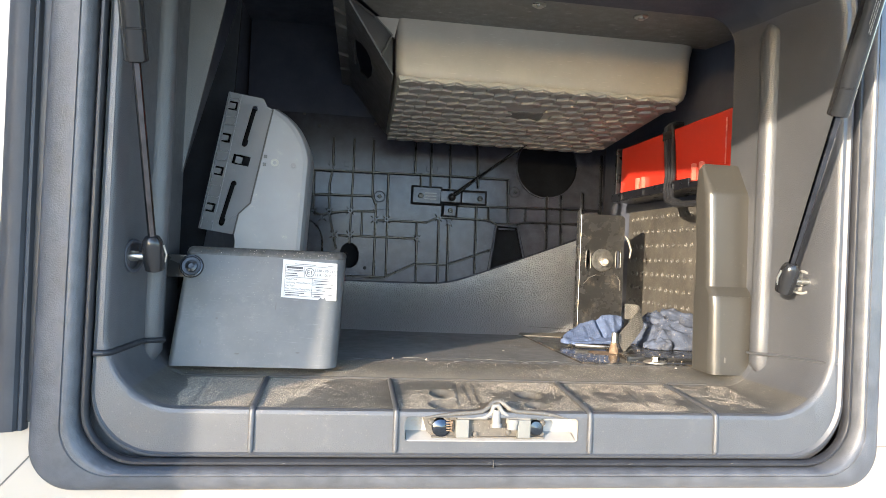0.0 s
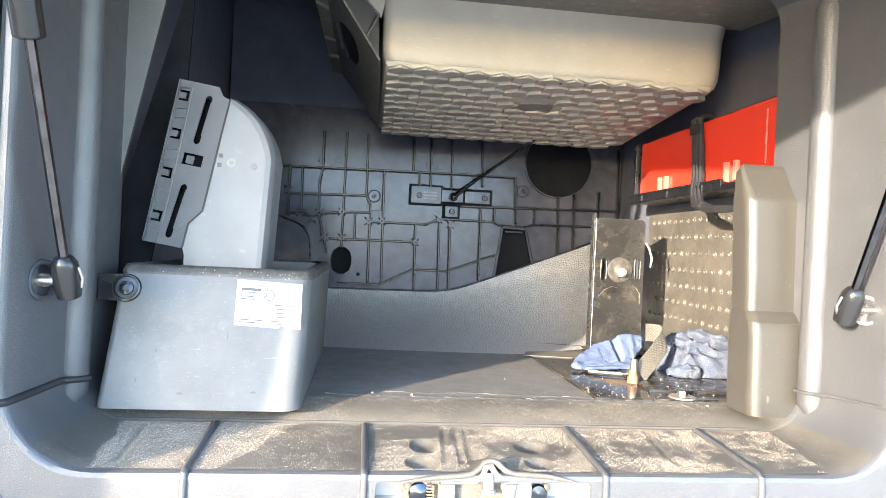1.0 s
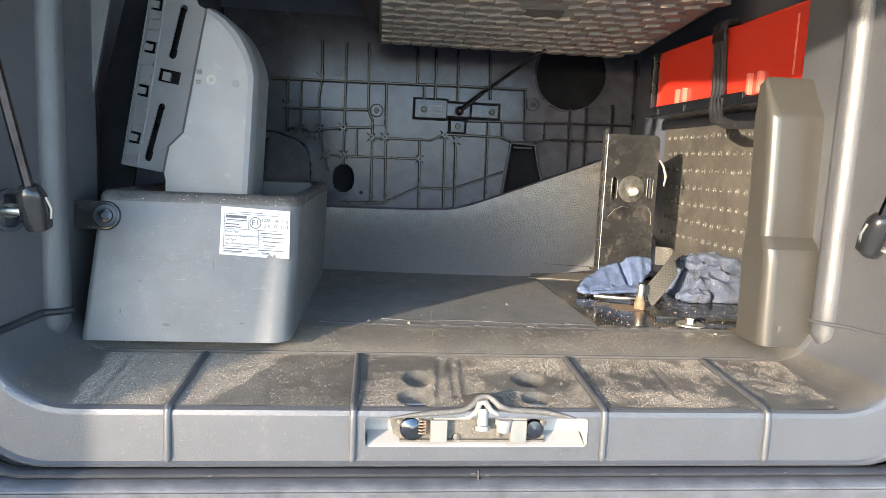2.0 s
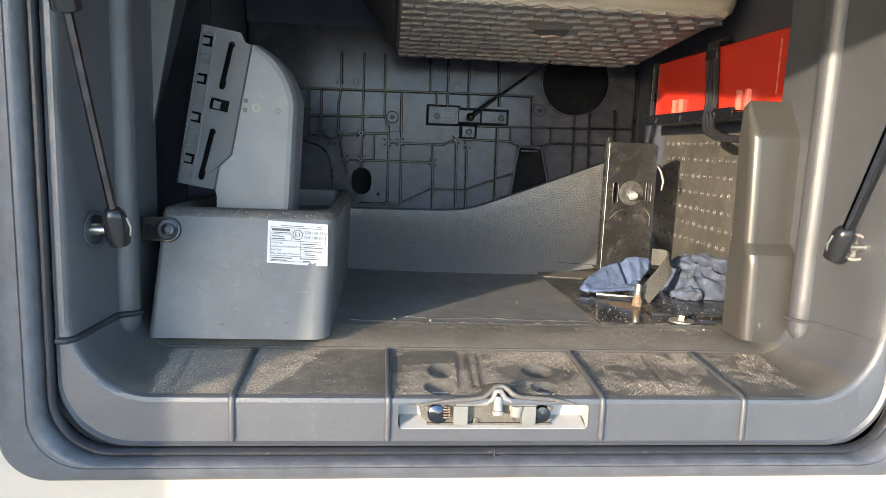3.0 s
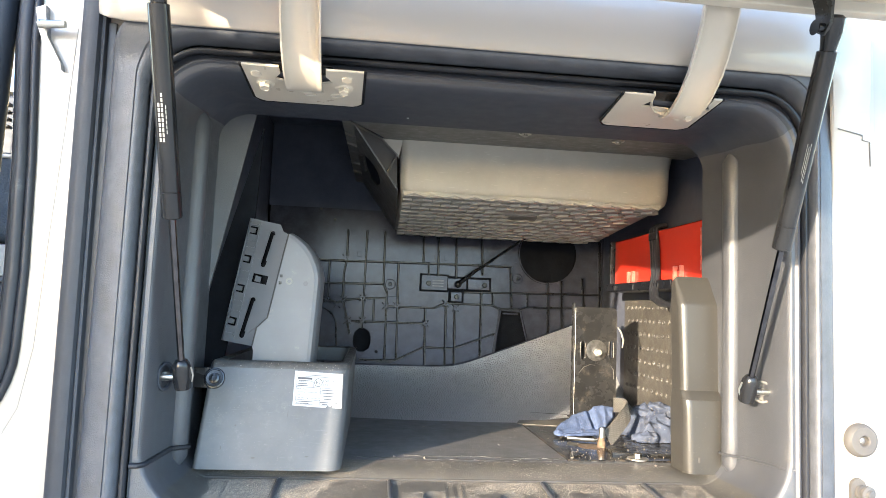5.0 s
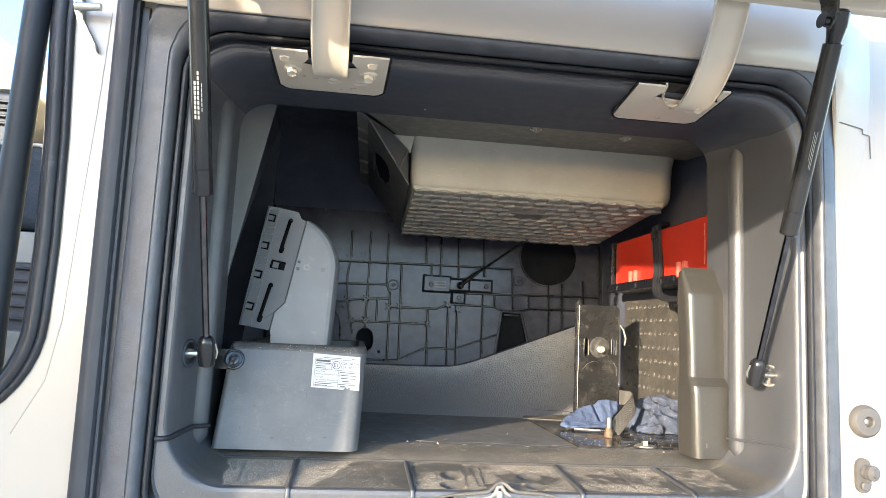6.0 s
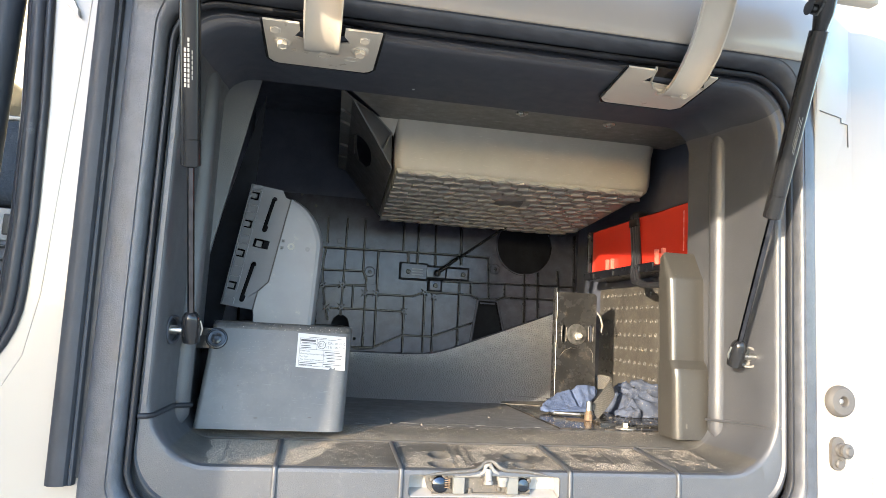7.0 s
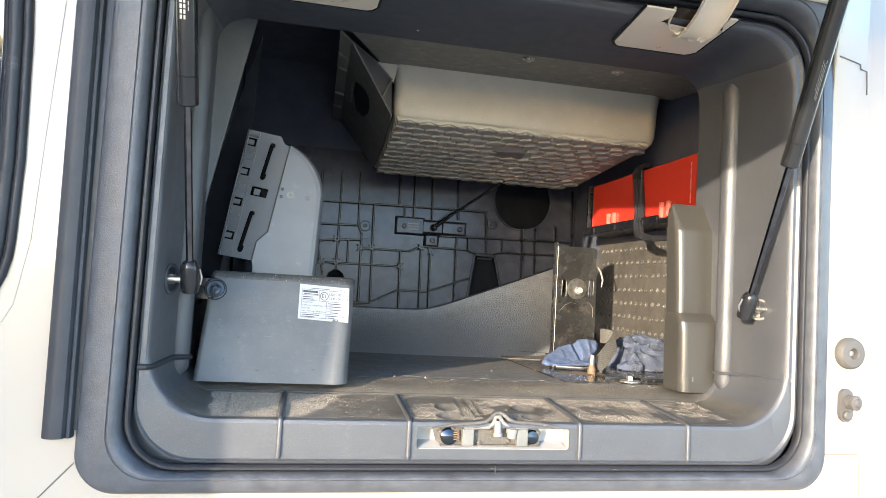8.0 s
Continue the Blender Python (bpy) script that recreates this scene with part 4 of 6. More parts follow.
part("date_wheel", loft([[lean(-0.072 + r * math.cos(a), 1.809 + r * math.sin(a), w) for a in (2 * math.pi * k / 16 for k in range(16))] for r, w in ((0.0062, 0.001), (0.006, -0.0008), (0.003, -0.0008), (0.0028, 0.001))]), PALE_STEEL, gp, "pale moulded date wheel")
part("moulded_mark", loft([[lean(-0.044 + r * math.cos(a), 1.806 + r * math.sin(a), w) for a in (2 * math.pi * k / 14 for k in range(14))] for r, w in ((0.0045, 0.001), (0.0042, -0.0008))], True, True), COVER, gp)
for i in range(2):
    part("moulded_letters", box(-0.0895 + 0.001 * i, -0.0845 + 0.001 * i, PY + 0.0055, PY + 0.0075, 1.803 + 0.012 * i, 1.808 + 0.012 * i), RIB, gp)

# ---- storage tray under the bunk ----
tr = thing("storage_tray", (0.38, 1.5, 2.1), "beige moulded plastic tray hanging under the bunk", "tray")
def tray_ring(z, g):
    return [(u, v, z + (0.0 if z > 2.05 else -0.075 * (v - 1.33))) for u, v in rounded(0.117 - g * 0.3, 0.718 + g * 0.6, 1.326 - g * 0.3, 1.78, (0.040, 0.02, 0.02, 0.020), 6)]


part("pan", loft([tray_ring(2.128, 0.012), tray_ring(2.10, 0.004), tray_ring(2.048, 0.0), tray_ring(2.035, -0.002), tray_ring(2.024, -0.008), tray_ring(2.016, -0.022), tray_ring(2.014, -0.04)], True, True), BEIGE, tr)
part("flange", plate([(0.004, 1.118), (0.60, 1.085), (0.76, 1.12), (0.75, 1.345), (0.090, 1.345)], [], lambda u, v, w: Vector((u, v, 2.106 + 0.08 * (v - 1.1) + w)), 0.004), SHADED_BEIGE, tr, "scuffed beige flange, shade put into its colour")
for x, y in ((0.345, 1.160), (0.530, 1.168)):
    hex_bolt(tr, "screw", (x, y, 2.110), (0, 0, -1), 0.0058, 0.012, 0.006)


def ear(u, v, w):
    """On the tray's outward-sloping end wall: u from front to back, v from the bottom up."""
    low, high = Vector((0.112 + 0.010 * u, 1.336 + 0.42 * u, 2.018 - 0.036 * u)), Vector((0.017 + 0.012 * u, 1.245 + 0.65 * u, 2.130))
    return low.lerp(high, v) + Vector((0.7, 0.0, 0.7)) * w


def brim(u, v, w):
    """On the level flange along the end wall's top: u from front to back, v from the wall outwards."""
    return Vector((0.017 + 0.012 * u - 0.023 * v, 1.245 + 0.65 * u - 0.040 * v * (1 - u), 2.130 + 0.004 * v + w))


# Beige darkened further: the end wall's shade is in the colour.
EAR = material("tray_end_shaded", (0.085, 0.084, 0.080), 0.5, grain=0.3, vary=0.15, vary_size=0.02, scratches=0.2, dirt=0.2, dirt_colour=(0.06, 0.055, 0.05))
window = [(0.27, 0.83), (0.44, 0.81), (0.56, 0.70), (0.52, 0.52), (0.40, 0.43), (0.29, 0.42), (0.21, 0.47), (0.19, 0.56), (0.21, 0.68)]
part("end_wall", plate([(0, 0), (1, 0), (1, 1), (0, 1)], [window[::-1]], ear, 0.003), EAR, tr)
tip, corner = Vector((0.073, 1.330, 2.125)), Vector((0.108, 1.331, 2.092))
web = [tip, ear(0, 1.0, 0), ear(0, 0.0, 0), corner]
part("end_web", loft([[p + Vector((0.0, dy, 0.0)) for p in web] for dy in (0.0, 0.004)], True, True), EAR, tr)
part("corner_web", loft([[p + Vector((0, dy, 0)) for p in (tip, Vector((0.120, 1.330, 2.127)), Vector((0.112, 1.3305, 2.085)), corner)] for dy in (0.0, 0.004)], True, True), BEIGE, tr)
part("end_wall_edge", tube([brim(0, 1, 0), ear(0, 1.0, 0), tip, corner, ear(0, 0.25, 0.002)], 0.0024, 10), SHADED_BEIGE, tr)
part("end_brim", plate([(0, 0), (1, 0), (1, 1), (0, 1)], [], brim, 0.003), SHADED_BEIGE, tr)
for u in (0.15, 0.27, 0.56, 0.74):
    part("end_rib", loft([[brim(u + du, v, w) for du, v in ((0, 0.02), (0.012, 0.02), (0.030, 0.95), (0.018, 0.95))] for w in (-0.006, 0.001)], True, True), SHADED_BEIGE, tr)
part("hole_frame", loft([[ear(u, v, w) for u, v in ((0.29, 0.845), (0.52, 0.80), (0.62, 0.93), (0.42, 0.98))] for w in (-0.004, 0.004)], True, True), SHADED_BEIGE, tr)


def under(u, v, w):
    return Vector((u, v, 2.0105 - 0.090 * (v - 1.336) + w))


part("mat_base", plate([(0.124, 1.330), (0.690, 1.330), (0.664, 1.755), (0.128, 1.755)], [], under, 0.006), MAT_BEIGE, tr)
sc_bm = bmesh.new()
PITCH = 0.0428
hexa = [(0.5 * PITCH * u, PITCH / math.sqrt(3) * v) for u, v in ((0, -1), (1, -0.5), (1, 0.5), (0, 1), (-1, 0.5), (-1, -0.5))]
half_bm = bmesh.new()
half_hexa = [(max(u, 0.0004), v) for u, v in hexa[:4]]
for outline, own in ((hexa, sc_bm), (half_hexa, half_bm)):
    loft([[(u * g, v * g, z0 + 0.032 * v + 0.034 * u) for u, v in outline] for z0, g in ((0.0045, 0.962), (-0.0026, 0.962), (-0.0030, 0.94))], True, True, own)
sc_data, half_data = bpy.data.meshes.new("scale"), bpy.data.meshes.new("half_scale")
finish(sc_bm, sc_data, MAT_BEIGE)
finish(half_bm, half_data, MAT_BEIGE)
for r in range(12):
    y = 1.3475 + 0.75 * PITCH * 2 / math.sqrt(3) * r
    x1 = 0.690 - 0.062 * (y - 1.33)
    for c in range(-1 if r % 2 else 0, 14):
        x = 0.1475 + PITCH * c + (0.5 * PITCH if r % 2 else 0.0) + 0.006 * (y - 1.33)
        if x > x1 or (r in (3, 4) and 0.368 < x < 0.462):
            continue
        ob = new("scale", half_data if c < 0 else sc_data)
        ob.parent = tr
        ob.location = under(x, y, -0.0005) - ORIGIN[tr]
tooth = [(0.126 + PITCH * 0.5 * k, 0.0026 if k % 2 else -0.0026) for k in range(27)]
part("toothed_edge", loft([[(x, 1.3225 + dy, 2.0112 + dz + w) for x, dz in tooth] for dy, w in ((0.012, 0.0026), (0.001, 0.0026), (0.0, 0.0020), (0.0, -0.0026), (0.001, -0.0034), (0.014, -0.0040))], False), BEIGE, tr, "pale toothed front edge of the mat", sharp=25)
part("blank_patch", loft([[under(u, v, w) for u, v in ((0.372, 1.475), (0.450, 1.470), (0.455, 1.53), (0.377, 1.535))] for w in (0.002, -0.0020)], True, True), SHADED_BEIGE, tr, "smooth blank patch in the scale pattern")

# ---- red case on its shelf ----
rc = thing("red_case", (0.74, 1.4, 1.84), "red plastic case strapped on a shelf at the side wall", "case")
part("body", box(0.7165, 0.775, 1.098, 1.678, 1.848, 1.972, 0.006, 3), RED, rc)
for y in (1.55, 1.29):
    for dy in (-0.018, 0.012):
        part("foot", box(0.7085, 0.718, y + dy, y + dy + 0.008, 1.850, 1.884, 0.0015), RED_GLINT, rc)
    part("foot_recess", box(0.7155, 0.7175, y - 0.010, y + 0.012, 1.850, 1.876, 0.0005), RED, rc)
part("moulded_line", box(0.7155, 0.7175, 1.198, 1.2015, 1.87, 1.955, 0.0005), RED_GLINT, rc)
part("hinge_lug", box(0.7120, 0.718, 1.135, 1.150, 1.925, 1.950, 0.0012), RED_GLINT, rc)
cs = thing("case_shelf", (0.74, 1.4, 1.84), "black plastic shelf with raised end under the red case", "shelf")
part("tray", box(0.700, 0.776, 1.11, 1.690, 1.834, 1.8465, 0.003), RIB, cs)
part("lip", box(0.699, 0.705, 1.30, 1.690, 1.836, 1.855, 0.002), RIB, cs)
part("end_stop", box(0.706, 0.776, 1.680, 1.692, 1.840, 1.972, 0.003), RIB, cs)
for y in (1.62, 1.50, 1.36):
    part("clip", box(0.6965, 0.701, y, y + 0.03, 1.836, 1.850, 0.0015), RIB, cs)
sp = thing("case_strap", (0.71, 1.4, 1.9), "black ribbed rubber strap round the red case", "strap")
for k in range(3):
    y = 1.392 + 0.0125 * k
    part("strand", tube([(0.740, y + 0.02, 1.985), (0.722, y + 0.015, 1.983), (0.7115, y + 0.012, 1.975), (0.7095, y, 1.93), (0.7075, y - 0.012, 1.87), (0.698, y - 0.025, 1.835), (0.689, y - 0.050, 1.814), (0.684, y - 0.10, 1.802), (0.680, y - 0.17, 1.798), (0.678, y - 0.25, 1.80)], 0.0058, 8), RUBBER, sp)
part("buckle", box(0.704, 0.7105, 1.386, 1.428, 1.948, 1.966, 0.002), STRUT, sp)

# ---- post cover beside the liner ----
pc = thing("post_cover", (0.64, 1.07, 1.513), "glossy dark plastic post cover with a dusty slanting top", "post cover")
def post_ring(z, x0, x1, y0, y1, r):
    return [(u, v, z + (v - y0) * 0.0) for u, v in rounded(x0, x1, y0, y1, (0.006, 0.004, 0.006, r), 6)]
part("upper_shell", loft([post_ring(1.648, 0.6105, 0.690, 1.054, 1.100, 0.012), post_ring(1.70, 0.6095, 0.690, 1.055, 1.100, 0.013), post_ring(1.794, 0.606, 0.690, 1.057, 1.100, 0.014), post_ring(1.802, 0.606, 0.690, 1.060, 1.100, 0.014),
                          post_ring(1.808, 0.607, 0.690, 1.064, 1.100, 0.012), post_ring(1.838, 0.608, 0.690, 1.080, 1.100, 0.005), post_ring(1.845, 0.610, 0.690, 1.084, 1.0925, 0.004), post_ring(1.848, 0.614, 0.690, 1.087, 1.092, 0.002)], True, True), POST, pc)
part("waist", loft([post_ring(1.634, 0.6085, 0.690, 1.041, 1.100, 0.013), post_ring(1.642, 0.609, 0.690, 1.046, 1.100, 0.013), post_ring(1.650, 0.6105, 0.690, 1.0535, 1.100, 0.012)], True, False), POST, pc)
part("lower_shell", loft([post_ring(1.513, 0.611, 0.690, 1.037, 1.100, 0.016), post_ring(1.53, 0.610, 0.690, 1.037, 1.100, 0.016), post_ring(1.620, 0.608, 0.690, 1.037, 1.100, 0.014), post_ring(1.635, 0.6085, 0.690, 1.0405, 1.100, 0.013)], True, True), POST, pc)
part("moulded_mark", box(0.631, 0.6345, 1.0362, 1.0375, 1.532, 1.541, 0.0003), BUFFER, pc)

# ---- steel bracket on the floor plate ----
sb = thing("steel_bracket", (0.617, 1.53, 1.513), "black painted steel upright bracket, scratched, with a big bolt", "bracket")
br_out = rounded(0.565, 0.671, 1.516, 1.790, (0.002, 0.010, 0.006, 0.002), 4)
part("plate", plate(br_out, [slot(0.5865, 1.686, 0.042, 0.0085)[::-1], slot(0.6575, 1.689, 0.042, 0.0085)[::-1]], upright(1.530), 0.006), BLACK_METAL, sb)
part("side_flange", box(0.5625, 0.5675, 1.5305, 1.548, 1.516, 1.800, 0.001), BLACK_METAL, sb)
for x, z in ((0.5865, 1.686), (0.6575, 1.689)):
    part("slot_rim", tube([(u, 1.5295, v) for u, v in slot(x, z, 0.045, 0.0115) + slot(x, z, 0.045, 0.0115)[:1]], 0.0010, 6), BLACK_METAL, sb)
part("edge_line", tube([(0.5665, 1.529, 1.516), (0.5665, 1.529, 1.788)], 0.0007, 8), STEEL, sb)
# added sheet that hides the lit bulkhead and keeps the slots dark
part("back_web", box(0.576, 0.662, 1.546, 1.549, 1.60, 1.76), BLACK_METAL, sb)
part("foot", box(0.571, 0.70, 1.50, 1.60, 1.5155, 1.520, 0.001), BLACK_METAL, sb)
part("washer", lathe([(0.026, 0), (0.0258, 0.0025), (0.022, 0.0035), (0.015, 0.0028), (0.010, 0.004), (0, 0.004)], (0.620, 1.530, 1.686), (0, -1, 0), 28), material("dirty_washer", (0.12, 0.115, 0.105), 0.42, metal=0.7, grain=0.4, grain_size=0.004, vary=0.4, vary_size=0.008, dirt=0.4, dirt_size=0.012, dirt_colour=(0.05, 0.045, 0.04)), sb, "large dished washer, dirty at the rim")
part("nut", lathe([(0.0105, 0), (0.0105, 0.008), (0.009, 0.009), (0, 0.009)], (0.621, 1.526, 1.681), (0, -1, 0.1), 6), DULL, sb)
part("stud", lathe([(0.006, 0), (0.006, 0.008), (0.004, 0.0095), (0, 0.0095)], (0.621, 1.516, 1.682), (0, -1, 0.1), 14), WHITE_METAL, sb)
for pts in ([(0.577, 1.630), (0.590, 1.645), (0.605, 1.652), (0.618, 1.650)], [(0.655, 1.652), (0.664, 1.640), (0.665, 1.618)], [(0.650, 1.655), (0.661, 1.648)]):
    part("paint_chip", tube([(x, 1.5298, z) for x, z in pts], [0.0005] + [0.0016] * (len(pts) - 2) + [0.0010], 6, squash=0.5), DULL, sb)

part("pale_tie", tube([(0.674, 1.533, 1.744), (0.683, 1.534, 1.732), (0.690, 1.535, 1.712), (0.687, 1.535, 1.694)], [0.0014, 0.0022, 0.0024, 0.0014], 8), MAT_BEIGE, sb, "pale cable tie end")

# ---- black plate with its bolts ----
fp = thing("floor_plate", (0.58, 1.3, 1.5125), "glossy black wet steel plate on the locker floor", "plate")
part("sheet", plate([(0.432, 1.122), (0.770, 1.122), (0.770, 1.60), (0.60, 1.60), (0.428, 1.498)], [], lambda u, v, w: Vector((u, v, 1.5125 + w)), 0.003), material("wet_black_steel", (0.014, 0.014, 0.014), 0.16, vary=0.4, dirt=0.55, dirt_size=0.05, dirt_colour=(0.20, 0.15, 0.10), speckle=0.6, rough_vary=0.12), fp)
part("upper_sheet", plate([(0.53, 1.165), (0.770, 1.150), (0.770, 1.45), (0.56, 1.45)], [], lambda u, v, w: Vector((u, v, 1.5157 + w)), 0.004), BLACK_METAL, fp)
part("worn_corner", plate([(0.415, 1.470), (0.505, 1.455), (0.562, 1.50), (0.566, 1.535), (0.50, 1.530), (0.43, 1.515)], [], lambda u, v, w: Vector((u, v, 1.5158 + w)), 0.0012), material("worn_sandy_sheet", (0.13, 0.12, 0.10), 0.6, grain=0.4, vary=0.35, vary_size=0.02, dirt=0.5, dirt_size=0.03, dirt_colour=(0.06, 0.055, 0.05), speckle=0.4), fp, "pale sandy worn corner")
part("washer", lathe([(0.019, 0), (0.019, 0.002), (0.016, 0.0032), (0.008, 0.0035), (0, 0.0035)], (0.565, 1.133, 1.5155), (0, 0, 1), 24), DULL, fp)
part("hex_nut", lathe([(0.0075, 0), (0.0075, 0.007), (0.006, 0.008), (0, 0.008)], (0.565, 1.133, 1.5188), (0, 0, 1), 6), STEEL, fp)
part("stud", lathe([(0.0055, 0), (0.0055, 0.036), (0.0045, 0.038), (0, 0.038)], (0.530, 1.228, 1.5155), (0.03, 0.02, 1), 14), STEEL, fp)
part("rusty_collar", lathe([(0.0085, 0), (0.0085, 0.010), (0.0062, 0.014), (0.0058, 0.020), (0, 0.020)], (0.530, 1.228, 1.5155), (0.03, 0.02, 1), 14), RUST, fp)
part("rust_stain", lathe([(0.026, 0), (0.022, 0.0006), (0, 0.0007)], (0.512, 1.235, 1.5157), (0, 0, 1), 16), RUST, fp)
part("lever", tube([(0.48, 1.29, 1.521), (0.52, 1.275, 1.521), (0.545, 1.27, 1.522)], 0.004, 8), STEEL, fp)

# ---- rags and webbing ----


def cloth(sections, seed, bm=None):
    """A soft folded length of cloth: each section has a centre, a half width and a half thickness; the edges swell into a hem."""
    n, fine, loops = 28, [], []
    for (c0, a0, b0), (c1, a1, b1) in zip(sections, sections[1:]):
        for k in range(8):
            f = k / 8
            f = f * f * (3 - 2 * f) * 0.5 + f * 0.5
            fine.append([Vector(p).lerp(Vector(q), f) for p, q in ((c0, c1), (a0, a1), (b0, b1))])
    fine.append([Vector(p) for p in sections[-1]])
    for c, a, b in fine:
        lp = []
        for k in range(n):
            t = 2 * math.pi * k / n
            u, v = math.cos(t), math.sin(t)
            hem = 1.0 + 0.55 * max(0.0, abs(u) - 0.72) / 0.28
            p = c + a * (abs(u) ** 0.75 * (1 if u > 0 else -1)) + b * (abs(v) ** 0.8 * (1 if v > 0 else -1)) * hem
            q = p * 52 + Vector((seed, seed * 2.3, 0))
            crease = abs(noise.noise(q)) - 0.25
            fuzz = noise.noise(p * 240)
            d = (p - c).normalized()
            p = p + d * (0.0105 * crease + 0.0011 * fuzz)
            p.z = max(p.z, 1.5202)
            lp.append(tuple(p))
        loops.append(lp)
    return loft(loops, True, True, bm)


one = cloth([((0.462, 1.318, 1.5235), (0, 0.006, 0.001), (0, -0.001, 0.002)), ((0.486, 1.338, 1.5285), (0, 0.026, 0.008), (0, -0.003, 0.006)), ((0.522, 1.358, 1.5345), (0, 0.032, 0.013), (0, -0.004, 0.009)),
             ((0.548, 1.368, 1.540), (0, 0.031, 0.017), (0, -0.006, 0.010)), ((0.557, 1.370, 1.5415), (0, 0.028, 0.017), (0, -0.003, 0.005)), ((0.566, 1.372, 1.545), (0.003, 0.029, 0.020), (0, -0.006, 0.010)),
             ((0.588, 1.378, 1.551), (0.006, 0.025, 0.019), (0, -0.006, 0.008)), ((0.608, 1.384, 1.556), (0.006, 0.014, 0.012), (0, -0.004, 0.005)), ((0.616, 1.387, 1.557), (0.002, 0.005, 0.004), (0, -0.001, 0.002))], 2.0)
cloth([((0.478, 1.312, 1.5225), (0, 0.006, 0), (0, 0, 0.003)), ((0.520, 1.330, 1.5245), (0, 0.016, 0.002), (0, 0, 0.004)), ((0.575, 1.345, 1.5265), (0, 0.015, 0.003), (0, 0, 0.005)), ((0.596, 1.352, 1.5260), (0, 0.006, 0.001), (0, 0, 0.002))], 4.0, one)
solid("cleaning_rag", one, CLOTH, "folded flat blue terry cleaning rag on the floor plate", "rag", group="rags", sharp=80)
two, heap = bmesh.new(), []
for i in range(71):
    row = []
    for j in range(61):
        u, v = i / 70, j / 60
        x = 0.618 + 0.150 * u + 0.007 * noise.noise(Vector((v * 6, 1.7, 0.2)))
        y = 1.262 + 0.100 * v + 0.010 * noise.noise(Vector((u * 5, 4.1, 0.6)))
        rise = min(1.0, u / 0.22, (1 - u) / 0.12, v / 0.16, (1 - v) / 0.10)
        rise = rise * rise * (3 - 2 * rise)
        p = Vector((x * 21 + v * 1.6, v * 3.6 - x * 13, 2.4))
        q = p + Vector((noise.noise(p * 0.7), noise.noise(p * 0.7 + Vector((5, 5, 5))), 0.0)) * 1.1
        fold = (1 - abs(noise.noise(q))) ** 2.2
        fine_fold = (1 - abs(noise.noise(q * 2.3))) ** 2
        z = 1.5205 + rise * (0.010 + 0.052 * v ** 0.8 * (0.85 + 0.20 * noise.noise(Vector((x * 20, y * 16, 9.0)))) + 0.013 * fold + 0.007 * fine_fold) + 0.0009 * noise.noise(Vector((x, y, 0.0)) * 420)
        row.append((x + 0.004 * (fold - 0.5) * rise, y - 0.012 * (fold - 0.5) * rise, max(z, 1.5203)))
    heap.append(row)
loft(heap, False, False, two)
cloth([((0.640, 1.338, 1.578), (0.004, 0.006, 0.003), (0.002, 0, 0.004)), ((0.654, 1.330, 1.574), (0.005, 0.010, 0.006), (0.004, 0, 0.008)), ((0.682, 1.318, 1.562), (0.006, 0.010, 0.007), (0.005, 0, 0.009)), ((0.716, 1.305, 1.547), (0.005, 0.011, 0.006), (0.005, 0, 0.008)), ((0.750, 1.300, 1.534), (0.003, 0.008, 0.004), (0.003, 0, 0.006))], 3.0, two)
cloth([((0.613, 1.282, 1.525), (0, 0.005, 0.001), (0, 0, 0.004)), ((0.624, 1.272, 1.529), (0, 0.012, 0.002), (0, -0.003, 0.009)), ((0.640, 1.266, 1.530), (0, 0.014, 0.002), (0, -0.003, 0.011)), ((0.655, 1.268, 1.528), (0, 0.012, 0.001), (0, -0.003, 0.009)), ((0.664, 1.274, 1.524), (0, 0.005, 0), (0, 0, 0.003))], 9.0, two)
cloth([((0.665, 1.322, 1.590), (0.004, 0.003, 0.002), (0, 0, 0.003)), ((0.680, 1.312, 1.584), (0.008, 0.006, 0.004), (0, -0.006, 0.010)), ((0.712, 1.308, 1.574), (0.008, 0.008, 0.004), (0, -0.006, 0.011)), ((0.742, 1.312, 1.566), (0.006, 0.006, 0.003), (0, -0.005, 0.010)), ((0.758, 1.318, 1.560), (0.002, 0.002, 0.001), (0, 0, 0.003))], 11.0, two)
solid("cleaning_rag", two, CLOTH_GREY, "dirty grey-blue terry rag heaped on the floor plate", "rag", group="rags", sharp=80)


def ribbon(points, across, thick=0.0018, bm=None):
    """A flat band along points."""
    pts = [Vector(p) for p in points]
    loops = []
    for i, p in enumerate(pts):
        d = (pts[min(i + 1, len(pts) - 1)] - pts[max(i - 1, 0)]).normalized()
        a = Vector(across[i] if isinstance(across, list) else across)
        nrm = d.cross(a).normalized() * thick / 2
        loops.append([p - a / 2 - nrm, p + a / 2 - nrm, p + a / 2 + nrm, p - a / 2 + nrm])
    return loft(loops, True, True, bm)


ws = thing("webbing_strap", (0.59, 1.27, 1.52), "grey woven webbing strap folded over beside the rags", "strap")
fold = [(0.546, 1.238, 1.530), (0.561, 1.245, 1.544), (0.574, 1.253, 1.555), (0.586, 1.262, 1.565), (0.597, 1.271, 1.574), (0.6045, 1.281, 1.580), (0.608, 1.292, 1.584), (0.607, 1.301, 1.586), (0.602, 1.306, 1.5865), (0.593, 1.308, 1.587), (0.583, 1.308, 1.587)]
across = [(0.0155, -0.004, -0.0250)] * 3 + [(0.014, -0.004, -0.0258), (0.012, -0.003, -0.0268), (0.009, -0.002, -0.028), (0.006, 0, -0.029), (0.003, 0.0, -0.0295)] + [(0.001, 0, -0.0295)] * 3
band = part("band", ribbon(fold, across), WEBBING, ws)
weave = bmesh.new()
